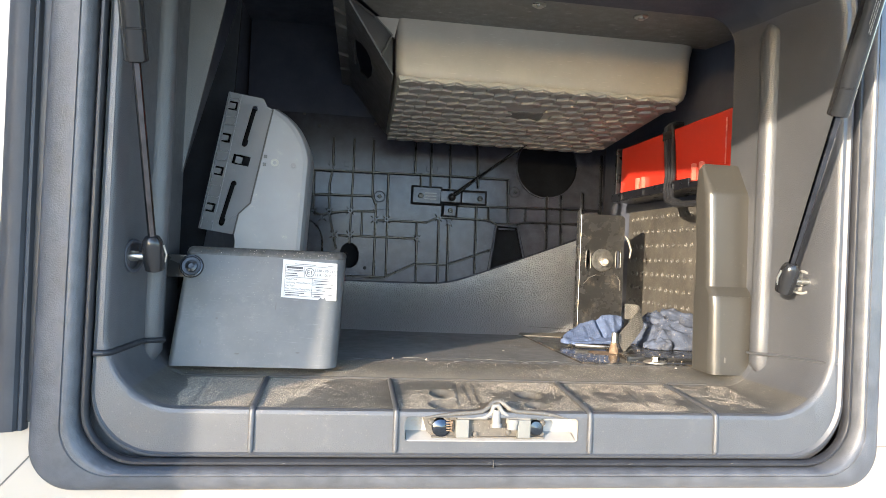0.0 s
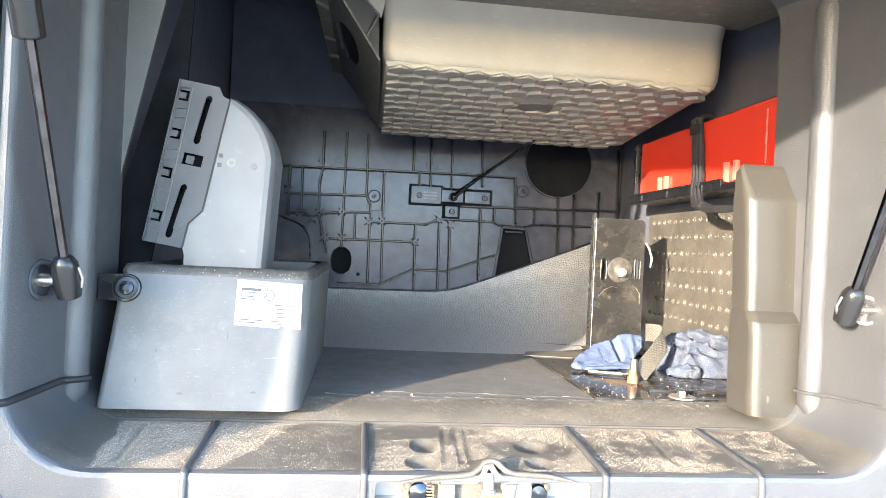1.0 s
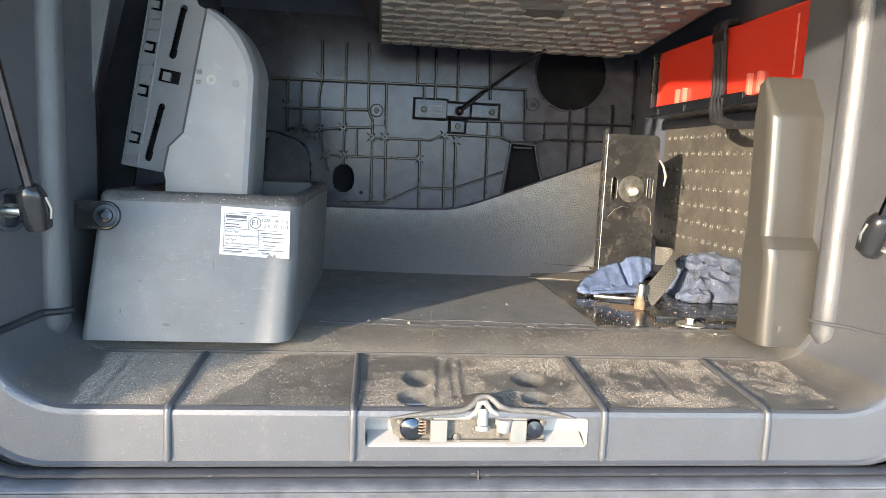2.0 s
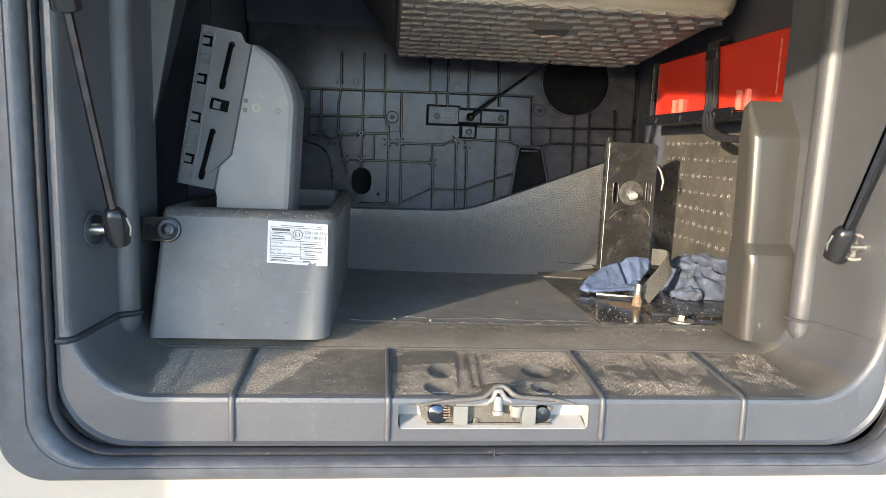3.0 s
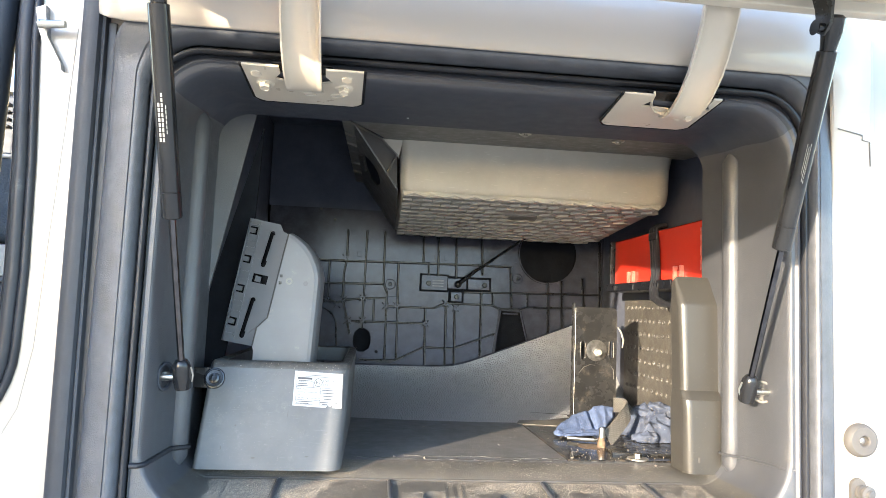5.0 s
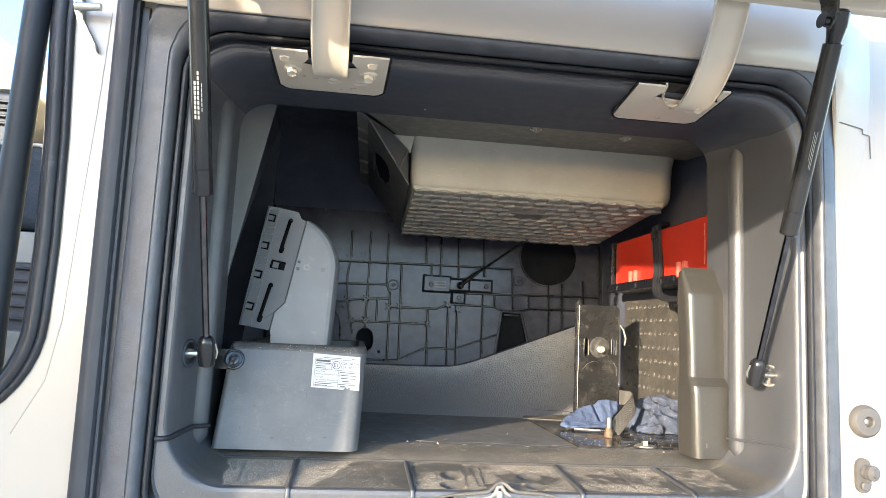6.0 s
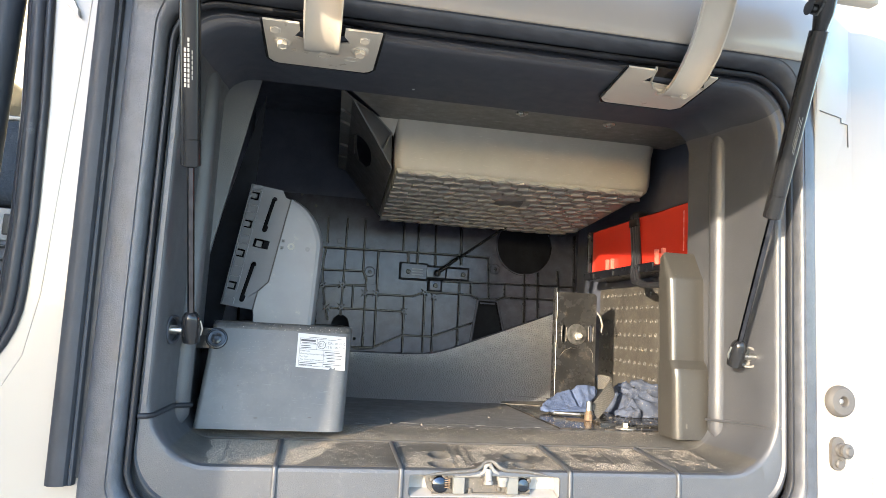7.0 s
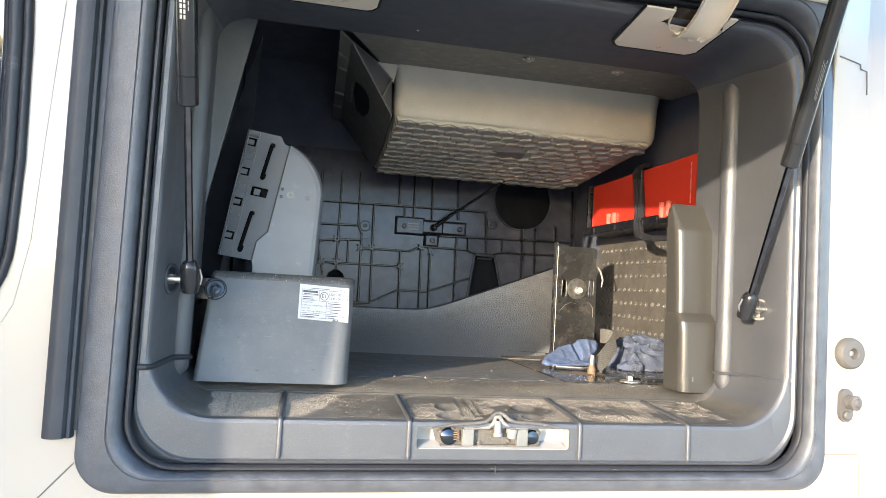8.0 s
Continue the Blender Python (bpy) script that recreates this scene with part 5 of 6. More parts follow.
for i in range(len(fold) - 1):
    p0, p1, a0, a1 = Vector(fold[i]), Vector(fold[i + 1]), Vector(across[i]), Vector(across[i + 1])
    steps = max(2, round((p1 - p0).length / 0.0026))
    nrm = (p1 - p0).cross(a0).normalized()
    for k in range(steps):
        p, a = p0.lerp(p1, (k + 0.5) / steps), a0.lerp(a1, (k + 0.5) / steps)
        d = (p1 - p0).normalized() * 0.0006
        for m in range(11):
            if (m + k) % 2 == 0:
                continue
            q0, q1 = p + a * (-0.48 + 0.087 * m), p + a * (-0.48 + 0.087 * m + 0.062)
            loft([[q0 - d + nrm * h, q1 - d + nrm * h, q1 + d + nrm * h, q0 + d + nrm * h] for h in (-0.0014, 0.0014)], True, True, weave)
part("weft", weave, WEFT, band, "pale weft threads")

# ---- gas struts ----


def gas_strut(ball, top, wall_x, sign, prints):
    b, t = Vector(ball), Vector(top)
    d = (t - b).normalized()
    ln = (t - b).length
    ob = thing("gas_strut", ball, "black gas strut holding the locker lid open", "gas strut", "lid struts")
    part("rod", tube([b + d * 0.02, b + d * 0.245], 0.0048, 14), CHROME, ob, "polished dark steel rod")
    cyl = part("cylinder", tube([b + d * 0.232, b + d * 0.234, b + d * 0.2355, b + d * 0.268, b + d * 0.2685, b + d * 0.2695, b + d * 0.270, b + d * (ln - 0.03), b + d * (ln - 0.028)],
                                [0.008, 0.0125, 0.0132, 0.0132, 0.0124, 0.0124, 0.0130, 0.0130, 0.008], 24), STRUT, ob)
    side = Vector((sign, 0, 0))
    front = (d.cross(side) * (1 if d.cross(side).y < 0 else -1)).normalized()
    for h0, count, wd, off in prints:
        for k in range(count):
            a, c = h0 + 0.0062 * k, h0 + 0.0062 * k + 0.0047
            bmx = loft([[b + d * h + Vector((off + e * wd, 0, 0)) + front * (math.sqrt(0.0130 ** 2 - (off + e * wd) ** 2) + w) for h, e in ((a, -0.5), (a, 0.5), (c, 0.5), (c, -0.5))] for w in (0.0001, 0.0004)], True, True)
            part("maker_print", bmx, LIGHT_PRINT, cyl)
    part("lower_socket", tube([b - d * 0.018, b - d * 0.016, b - d * 0.004, b + d * 0.012, b + d * 0.020, b + d * 0.026, b + d * 0.028], [0.008, 0.0115, 0.013, 0.013, 0.0118, 0.0085, 0.005], 18), STRUT, ob)
    part("spring_clip", tube([b + side * 0.0125 - d * 0.006, b + side * 0.0150 + d * 0.004, b + side * 0.0125 + d * 0.016], 0.0015, 8), STEEL, ob)
    part("ball_stud", tube([b, (b.x - sign * 0.012, b.y, b.z), (wall_x, b.y, b.z)], [0.005, 0.0045, 0.0045], 12), STEEL, ob)
    part("upper_socket", tube([t - d * 0.034, t - d * 0.02, t - d * 0.006, t + d * 0.012, t + d * 0.016], [0.009, 0.011, 0.0135, 0.013, 0.008], 18), STRUT, ob)
    part("upper_stud", tube([t, (t.x - 0.022, t.y, t.z - 0.002), (t.x - 0.026, t.y, t.z - 0.002)], [0.006, 0.006, 0.010], 14), STRUT, ob)
    part("lid_bracket", plate([(0.0, -0.012), (0.014, 0.0), (0.020, 0.05), (0.035, 0.075), (-0.03, 0.075), (-0.016, 0.03), (-0.012, -0.004)], [], lambda u, v, w: Vector((t.x - 0.014 + w, t.y - u, t.z + v)), 0.004), BLACK_METAL, ob)
    return ob


gas_strut((-0.191, 0.934, 1.661), (-0.204, 0.742, 2.155), -0.221, 1, ((0.335, 8, 0.0026, -0.0040), (0.335, 10, 0.0022, 0.0002), (0.345, 6, 0.0009, 0.0045)))
gas_strut((0.657, 0.932, 1.665), (0.645, 0.716, 2.155), 0.692, -1, ((0.345, 7, 0.0004, -0.0050), (0.335, 8, 0.0007, -0.0028), (0.333, 9, 0.0007, -0.0006)))
# cups in the liner behind the ball studs
def stud_cup(at, towards, r, mat, label):
    cup = thing("stud_cup", at, label, "cup", "stud cups")
    part("ring", lathe([(r, -0.004), (r, 0.0010), (r * 0.93, 0.0018), (r * 0.80, 0.0010), (r * 0.76, -0.003)], at, towards, 28), mat, cup)
    part("bottom", lathe([(r * 0.78, -0.0030), (r * 0.4, -0.0034), (0, -0.0034)], at, towards, 24), mat, cup)
    part("stud_collar", lathe([(r * 0.36, -0.0034), (r * 0.36, 0.003), (r * 0.26, 0.004), (0, 0.004)], at, towards, 6), DULL, cup)


stud_cup((-0.2150, 0.938, 1.661), (1, -0.30, 0), 0.0205, CEIL, "dark oval cup in the liner behind the ball stud")
stud_cup((0.6850, 0.940, 1.664), (-1, -0.75, 0), 0.0175, PALE_STEEL, "pale metal cup in the liner behind the ball stud")

# ---- hinges and lid ----


def hinge(x0, x1, arm_x, arm_w, low, top, marks=(), bolts=(0, 1), gap=0.05):
    """A hinge whose plate lies under the liner's top; its arm is a tongue bent out of the plate. low and top are the plate's ends across at the inner and outer edge."""
    ob = thing("gooseneck_hinge", (arm_x, 0.95, 2.09), "white painted steel gooseneck hinge with bolts", "hinge", "lid hinges")

    def on(u, v, w):
        """u across, v from the outer edge (0) to the inner edge (1); w stands out of the plate, downwards."""
        x = x0 + (x1 - x0) * u
        if v < 0.25:
            return Vector((x, 0.858 + 0.104 * v, 2.0999 - 0.0236 * v - w))
        f = (v - 0.25) / 0.75
        return Vector((x, 0.884 + 0.102 * f, 2.0940 - 0.0045 * f - w))

    au, aw = (arm_x - x0) / (x1 - x0), arm_w / 2 / (x1 - x0)
    rim = [(top[0], 0.0), (au - aw - gap, 0.0), (au - aw - gap + 0.005, 0.15), (au - aw - gap - 0.05, 0.30), (au - aw, 0.345), (au + aw, 0.345), (au + aw + 0.10, 0.30), (au + aw + 0.045, 0.15), (au + aw + 0.05, 0.0), (top[1], 0.0),
           (low[1] + 0.02, 0.90), (low[1] - 0.02, 0.97), (low[1] - 0.06, 1.0), (low[0] + 0.06, 1.0), (low[0] + 0.02, 0.97), (low[0] - 0.02, 0.90)]
    part("plate", plate(rim, [], on, 0.003), WHITE_METAL, ob)
    # black sheet across the notch, standing for the dark inside it
    part("plate_shade_gap", plate([(au - aw - gap - 0.05, 0.02), (au + aw + 0.10, 0.02), (au + aw + 0.14, 0.34), (au - aw - gap - 0.09, 0.34)], [], lambda u, v, w: on(u, v, -0.0052 + w), 0.001), STRUT, ob, "black sheet for the unlit opening beside the arm")
    line = [on(top[0] - 0.012, 0.0, 0.001), on(low[0] - 0.035, 0.90, 0.001), on(low[0] + 0.01, 1.0, 0.001), on(low[0] + 0.06, 1.03, 0.001), on(low[1] - 0.06, 1.03, 0.001), on(low[1] - 0.01, 1.0, 0.001), on(low[1] + 0.035, 0.90, 0.001), on(top[1] + 0.012, 0.0, 0.001)]
    part("cutout_edge", tube(line, 0.0022, 8), STRUT, ob, "black edge of the cut-out")
    part("pressed_edge", tube([on(low[0] + 0.02, 1.10, -0.001), on(low[1] - 0.02, 1.10, -0.001)], 0.0012, 8), CEIL, ob)
    nrm = Vector((0, -0.30, -0.954))
    for k in bolts:
        u, nu = ((top[0] + 0.15, top[0] + 0.10), (top[1] - 0.17, top[1] - 0.14))[k]
        b0 = on(u, 0.43, 0.002)
        part("washer", lathe([(0.0132, -0.003), (0.0132, 0.0015), (0.0115, 0.0028), (0.0100, 0.0032), (0.0092, 0.0045), (0, 0.0045)], b0, nrm, 24), WHITE_METAL, ob)
        part("bolt_head", lathe([(0.0080, 0.004), (0.0080, 0.0098), (0.0066, 0.0112), (0.0058, 0.0104), (0, 0.0102)], b0, nrm, 6), WHITE_METAL, ob)
        part("weld_nut", lathe([(0.0082, -0.003), (0.0082, 0.003), (0.0068, 0.0042), (0, 0.0042)], on(nu, 0.20, 0.0), nrm, 6), WHITE_METAL, ob)
    part("arm_pin", lathe([(0.0075, -0.002), (0.0075, 0.007), (0.0060, 0.0085), (0, 0.0085)], on(au + 0.02, 0.50, 0.001), nrm, 18), WHITE_METAL, ob)
    if gap > 0.1:
        curl = [(au - aw + 0.06, 0.40, 0.006), (au - aw - 0.04, 0.43, 0.0045), (au - aw - 0.12, 0.40, 0.003), (au - aw - gap + 0.03, 0.28, 0.002), (au - aw - gap, 0.12, 0.001), (au - aw - gap - 0.01, 0.0, 0.0)]
        part("root_curl", loft([[on(u + du, v, w + dw_) for du, dw_ in ((0.0, -0.004), (0.0, 0.0025), (0.014, 0.0035), (0.018, 0.002), (0.018, -0.004))] for u, v, w in curl], True, True), WHITE_METAL, ob)
    for u in marks:
        loop = [on(u + 0.058 * math.cos(a), 0.68 + 0.055 * math.sin(a), 0.003) for a in (2 * math.pi * k / 16 for k in range(17))]
        part("slot_mark", tube(loop, 0.0008, 6), WHITE_METAL, ob)
    prof = [(0.934, 2.0985), (0.931, 2.0935), (0.925, 2.0888), (0.917, 2.0858), (0.907, 2.0850), (0.896, 2.0868), (0.885, 2.0908), (0.874, 2.0968), (0.862, 2.1045), (0.849, 2.1160), (0.835, 2.1300), (0.822, 2.1460), (0.810, 2.1640), (0.799, 2.1840), (0.790, 2.2060), (0.783, 2.2260), (0.776, 2.2440), (0.765, 2.259), (0.745, 2.268)]
    loops = []
    for i, (y, z) in enumerate(prof):
        a, b = prof[max(i - 1, 0)], prof[min(i + 1, len(prof) - 1)]
        d = Vector((b[0] - a[0], b[1] - a[1])).normalized()
        ny, nz = d.y, -d.x
        w = arm_w * (1.02 + 0.10 * min(1.0, i / 9))
        dish = 0.0130 * min(1.0, max(0.0, (i - 3) / 7))
        # a trough open to the front: the outer face follows a shallow arc between two turned-up edges
        face = [(-0.5, 1.0), (-0.455, 0.97), (-0.41, 0.60), (-0.32, 0.24), (-0.18, 0.06), (0.0, 0.0), (0.18, 0.06), (0.32, 0.24), (0.41, 0.60), (0.455, 0.97), (0.5, 1.0)]
        sec = [(u * w, -0.0025 - dish * v) for u, v in face] + [(u * w, 0.0025 - dish * v * 0.85) for u, v in face[::-1]]
        loops.append([(arm_x + u, y + ny * v, z + nz * v) for u, v in sec])
    part("gooseneck_arm", loft(loops, True, True), WHITE_METAL, ob)
    return ob


hinge(-0.124, 0.048, -0.041, 0.048, (0.03, 0.93), (0.0, 0.98), (0.50, 0.74))
hinge(0.437, 0.605, 0.529, 0.046, (-0.03, 0.80), (-0.08, 0.81), bolts=(1,), gap=0.22)
lid = thing("locker_lid", (0.23, 0.45, 2.26), "white locker lid swung up open on its hinges", "lid")
lid_at = lambda u, v, w: Vector((u, 0.08 + 0.67 * v, 2.138 + 0.070 * v + w))
lo = [(u, v) for u, v in rounded(-0.315, 0.775, 0.0, 1.0, 0.06, 5)]
part("lid_frame", plate(lo, [], lid_at, 0.03), WHITE_METAL, lid)
part("inner_panel", plate(rounded(-0.27, 0.73, 0.05, 0.93, 0.05, 5), [], lambda u, v, w: lid_at(u, v, -0.006 + w), 0.008), WHITE_METAL, lid)
part("hinge_flange", box(-0.30, 0.76, 0.742, 0.762, 2.1915, 2.236, 0.004), WHITE_METAL, lid)
part("outer_skin", plate(lo, [], lambda u, v, w: lid_at(u, v, 0.031 + w), 0.02), WHITE, lid)

# ---- latch in the sill ----
RECESS = material("white_recess_paint", (0.30, 0.292, 0.28), 0.4, vary=0.08, dirt=0.35, dirt_size=0.02, dirt_colour=(0.24, 0.19, 0.13))
BOLT = material("dark_zinc_bolt", (0.06, 0.065, 0.075), 0.16, metal=1.0, vary=0.3, vary_size=0.006, dirt=0.3, dirt_size=0.008, dirt_colour=(0.09, 0.06, 0.035))
la = thing("lid_latch", (0.235, 0.90, 1.45), "steel striker latch with two pads in a white recess", "latch")
LY = FACE + 0.013
recess = bmesh.new()
loft([[(u, y, v) for u, v in CUT] for y in (FACE + 0.0005, FACE + 0.026)], True, False, recess)
part("recess_walls", recess, RECESS, la)
part("recess_back", box(0.1200, 0.3490, FACE + 0.025, FACE + 0.028, 1.4450, 1.4840), RECESS, la)
part("recess_floor", loft([[(x, FACE + 0.001, 1.4508), (x, FACE + 0.026, 1.4575), (x, FACE + 0.026, 1.4565), (x, FACE + 0.001, 1.4500)] for x in (0.127, 0.342)], True, True), RECESS, la)
part("base_plate", plate([(0.160, 1.4535), (0.300, 1.4535), (0.303, 1.458), (0.292, 1.478), (0.150, 1.4790), (0.1465, 1.4775), (0.152, 1.460)], [], upright(LY - 0.0042), 0.0022), DUSTY_STEEL, la)
for x in (0.1875, 0.2660):
    part("pad", box(x, x + 0.0165, LY - 0.014, LY - 0.004, 1.4545, 1.4775, 0.0015), material("grey_pad", (0.125, 0.127, 0.120), 0.55, vary=0.1, dirt=0.3, dirt_colour=(0.16, 0.14, 0.11)), la)
for x, r in ((0.170, 0.012), (0.291, 0.010)):
    part("rivet", lathe([(r, 0), (r, 0.002), (r * 0.8, 0.004), (0, 0.005)], (x, LY - 0.0045, 1.466), (0, -1, 0.1), 18), BOLT, la)
part("plate_foot", box(0.158, 0.302, LY - 0.0075, LY - 0.003, 1.4528, 1.4550, 0.0006), DUSTY_STEEL, la, "rusty folded lower edge")
for x, z in ((0.158, 1.472), (0.176, 1.476), (0.184, 1.470), (0.256, 1.460), (0.214, 1.457), (0.300, 1.472)):
    part("rust_crumb", lathe([(0.0045, -0.001), (0.0038, 0.0018), (0.0016, 0.0028), (0, 0.003)], (x, LY - 0.0042, z), (0.2, -1, 0.3), 7), DUSTY_STEEL, la)
part("spring", tube([(0.1800 + 0.0040 * math.cos(k * 0.9), LY - 0.009 + 0.003 * math.sin(k * 0.9), 1.461 + 0.00045 * k) for k in range(34)], 0.0008, 6), RUST, la, "rusty coil spring")
part("striker_bar", tube([(0.190, LY - 0.009, 1.4795), (0.225, LY - 0.010, 1.4800), (0.2325, LY - 0.0095, 1.4850), (0.2350, LY - 0.009, 1.4935), (0.2405, LY - 0.009, 1.4945), (0.2455, LY - 0.009, 1.4865), (0.255, LY - 0.0095, 1.4800), (0.282, LY - 0.009, 1.4790)], 0.0034, 10), PALE_STEEL, la)
part("striker_bolt", lathe([(0.0055, 0), (0.0055, 0.016), (0.007, 0.0165), (0.007, 0.021), (0, 0.021)], (0.2380, LY - 0.009, 1.4880), (0, -0.25, -1), 14), PALE_STEEL, la)
part("pivot", lathe([(0.0085, 0), (0.0085, 0.006), (0.0070, 0.0065), (0.0070, 0.013), (0, 0.013)], (0.2595, LY - 0.010, 1.4785), (0, 0, -1), 16), PALE_STEEL, la)
lip = [(0.148, 1.4805), (0.170, 1.4835), (0.190, 1.4855), (0.208, 1.4865), (0.220, 1.4880), (0.228, 1.4925), (0.233, 1.4975), (0.238, 1.4995), (0.243, 1.4995), (0.248, 1.4970), (0.255, 1.4915), (0.264, 1.4885), (0.280, 1.4878), (0.298, 1.4868), (0.314, 1.4845), (0.330, 1.4810)]
rest = lambda z: FACE + (0.0 if z < 1.482 else (z - 1.482) * 0.55)
part("lip_bead", tube([(x, rest(z) - 0.0012, z - 0.001) for x, z in lip], [0.0010, 0.0022] + [0.0030] * (len(lip) - 4) + [0.0022, 0.0010], 10), HOOD, la, "worn plastic lip over the striker")
hood = [[(x, rest(z) - 0.0015, z - 0.0035), (x, rest(z) - 0.003, z - 0.001), (x, rest(z) - 0.001, z + 0.0008), (x, rest(z) + 0.006, z + 0.0002), (x, FACE + 0.018, 1.4885 + max(0, z - 1.4885) * 0.7), (x, FACE + 0.034, 1.4895 + max(0, z - 1.4895) * 0.25), (x, FACE + 0.046, 1.4885), (x, FACE + 0.03, 1.486), (x, FACE + 0.012, z - 0.004)] for x, z in lip[3:13]]
part("striker_hood", loft(hood, True, True), HOOD, la, "worn plastic hood over the striker", sharp=60)

# ---- rubber trim, buffers on the body ----
rt = thing("rubber_trim_strip", (-0.32, FACE - 0.02, 1.47), "grey-black rubber edge strip along the white pillar", "trim strip")
def strip(z):
    lean_x = 0.006 * (z - 1.47) / 0.7 * -1
    return [(-0.337 + lean_x, FACE + 0.002, z), (-0.3365 + lean_x, FACE - 0.012, z), (-0.331 + lean_x, FACE - 0.018, z), (-0.322 + lean_x, FACE - 0.020, z), (-0.313 + lean_x, FACE - 0.017, z), (-0.3105 + lean_x, FACE - 0.011, z), (-0.3085 + lean_x, FACE - 0.013, z), (-0.3055 + lean_x, FACE - 0.012, z), (-0.304 + lean_x, FACE - 0.006, z), (-0.304 + lean_x, FACE + 0.002, z)]
part("strip", loft([strip(z) for z in zz(1.462, 3.0, 12)], True, True), TRIM, rt)
# black filler in place of the shade in the gap beside the surround
part("backing_lip", box(-0.320, -0.2995, FACE - 0.0045, FACE + 0.001, 1.470, 2.150, 0.001), RUBBER, rt, "black strip put in for the dark gap behind the trim")
bu = thing("rubber_buffer", (0.804, FACE, 1.604), "round grey rubber buffer with a centre hole on the white body", "buffer")
part("disc", lathe([(0.0245, -0.001), (0.0250, 0.004), (0.0235, 0.009), (0.0200, 0.0125), (0.009, 0.0135), (0.0075, 0.012), (0.0072, 0.005), (0, 0.005)], (0.804, FACE, 1.604), (0, -1, 0), 32), BUFFER, bu)
part("centre_screw", lathe([(0.004, 0), (0.004, 0.003), (0.002, 0.004), (0, 0.004)], (0.804, FACE - 0.005, 1.604), (0, -1, 0), 12), DULL, bu)
ls = thing("lock_striker", (0.805, FACE, 1.525), "grey painted striker pin on an oval foot", "striker")
part("foot", plate(slot(0.799, 1.523, 0.052, 0.024), [], upright(FACE - 0.006), 0.006), BUFFER, ls)
part("pin", lathe([(0.011, 0), (0.0105, 0.004), (0.0075, 0.005), (0.0075, 0.009), (0.0115, 0.010), (0.0115, 0.014), (0.007, 0.0155), (0.0055, 0.019), (0, 0.0195)], (0.803, FACE - 0.005, 1.529), (0.15, -1, 0), 20), BUFFER, ls)
part("screw", lathe([(0.007, 0), (0.007, 0.003), (0.005, 0.005), (0, 0.005)], (0.799, FACE - 0.006, 1.508), (0, -1, 0), 14), BUFFER, ls)
cg = thing("corrugated_strip", (0.866, FACE, 1.4), "white corrugated edging on the rear corner panel", "edging")
for k in range(22):
    part("fold", tube([(0.861, FACE - 0.0045, 1.490 - 0.0072 * k), (0.871, FACE - 0.005, 1.488 - 0.0072 * k)], 0.0030, 6), WHITE, cg)

# ---- opened cab door ahead of the aperture, beside the view ----
cd = thing("cab_door", (-1.30, 0.25, 1.2), "white cab door standing wide open", "door")
door_at = lambda u, v, w: Vector((-1.33 + 0.05 * u + w, 0.86 - 1.165 * u, v))
part("panel", plate([(0, 1.0), (1, 1.0), (1, 3.1), (0.75, 3.3), (0, 3.3)], [[(0.1, 2.45), (0.1, 3.22), (0.72, 3.22), (0.92, 3.05), (0.92, 2.45)]], door_at, 0.05), WHITE, cd)
pane = bpy.data.materials.new("window_glass")
pane.use_nodes = True
pane.node_tree.nodes["Principled BSDF"].inputs["Transmission Weight"].default_value = 1.0
pane.node_tree.nodes["Principled BSDF"].inputs["Roughness"].default_value = 0.0
gl = part("window_pane", plate([(0.1, 2.45), (0.92, 2.45), (0.92, 3.05), (0.72, 3.22), (0.1, 3.22)], [], lambda u, v, w: door_at(u, v, 0.02 + w), 0.004), pane, cd)
gl.visible_shadow = False

# ---- cab door aperture and what shows through it ----
ds = thing("door_seal", (-0.4, FACE, 1.8), "black rubber seal round the cab door aperture", "seal")
path = [(-0.412, 3.0), (-0.412, 2.12), (-0.402, 1.95), (-0.398, 1.80), (-0.400, 1.70)] + arc(-0.55, 1.70, 0.150, 0, -70, 8)[1:] + [(-0.60, 1.555), (-1.28, 1.54)]
part("bulb", tube([(u - 0.008, FACE + 0.004, v) for u, v in path], 0.011, 12), RUBBER, ds)
part("lip", tube([(u + 0.007, FACE - 0.002, v) for u, v in path], 0.0055, 10), RUBBER, ds)
part("inner_lip", tube([(u - 0.022, FACE + 0.02, v) for u, v in path], 0.008, 10), RUBBER, ds)
gh = thing("grab_handle", (-0.46, 0.90, 1.7), "black tubular grab handle inside the door aperture", "grab handle")
part("foot", lathe([(0.030, 0), (0.030, 0.006), (0.022, 0.012), (0.019, 0.030), (0, 0.030)], (-0.472, 0.938, 1.49), (0.05, -0.15, 1), 18), STRUT, gh)
part("bar", tube([(-0.476, 0.93, 1.52), (-0.472, 0.915, 1.60), (-0.469, 0.905, 1.72), (-0.463, 0.90, 1.95), (-0.459, 0.90, 2.15), (-0.456, 0.90, 2.5)], 0.0180, 18), material("handle_plastic", (0.018, 0.021, 0.026), 0.5, grain=0.2, vary=0.05, rough_vary=0.05, spec=0.25), gh)
dc = thing("door_check", (-0.385, FACE, 2.13), "white steel door check lug on the pillar", "door check")
part("lug", plate([(-0.404, 2.16), (-0.392, 2.165), (-0.386, 2.12), (-0.366, 2.085), (-0.364, 2.075), (-0.384, 2.095), (-0.398, 2.13)], [], upright(FACE - 0.012), 0.012), DULL, dc)
part("pin", tube([(-0.394, FACE - 0.02, 2.134), (-0.360, FACE - 0.02, 2.136)], [0.006, 0.005], 12), STEEL, dc)
se = thing("driver_seat", (-0.75, 1.5, 1.86), "blue-grey grained seat cushion inside the cab", "seat")
part("cushion", box(-1.10, -0.50, 1.28, 1.75, 1.865, 2.042, 0.03, 3), SEAT, se)
part("piping", tube([(-1.05, 1.283, 2.030), (-0.53, 1.283, 2.030)], 0.004, 8), LIGHT_PRINT, se)
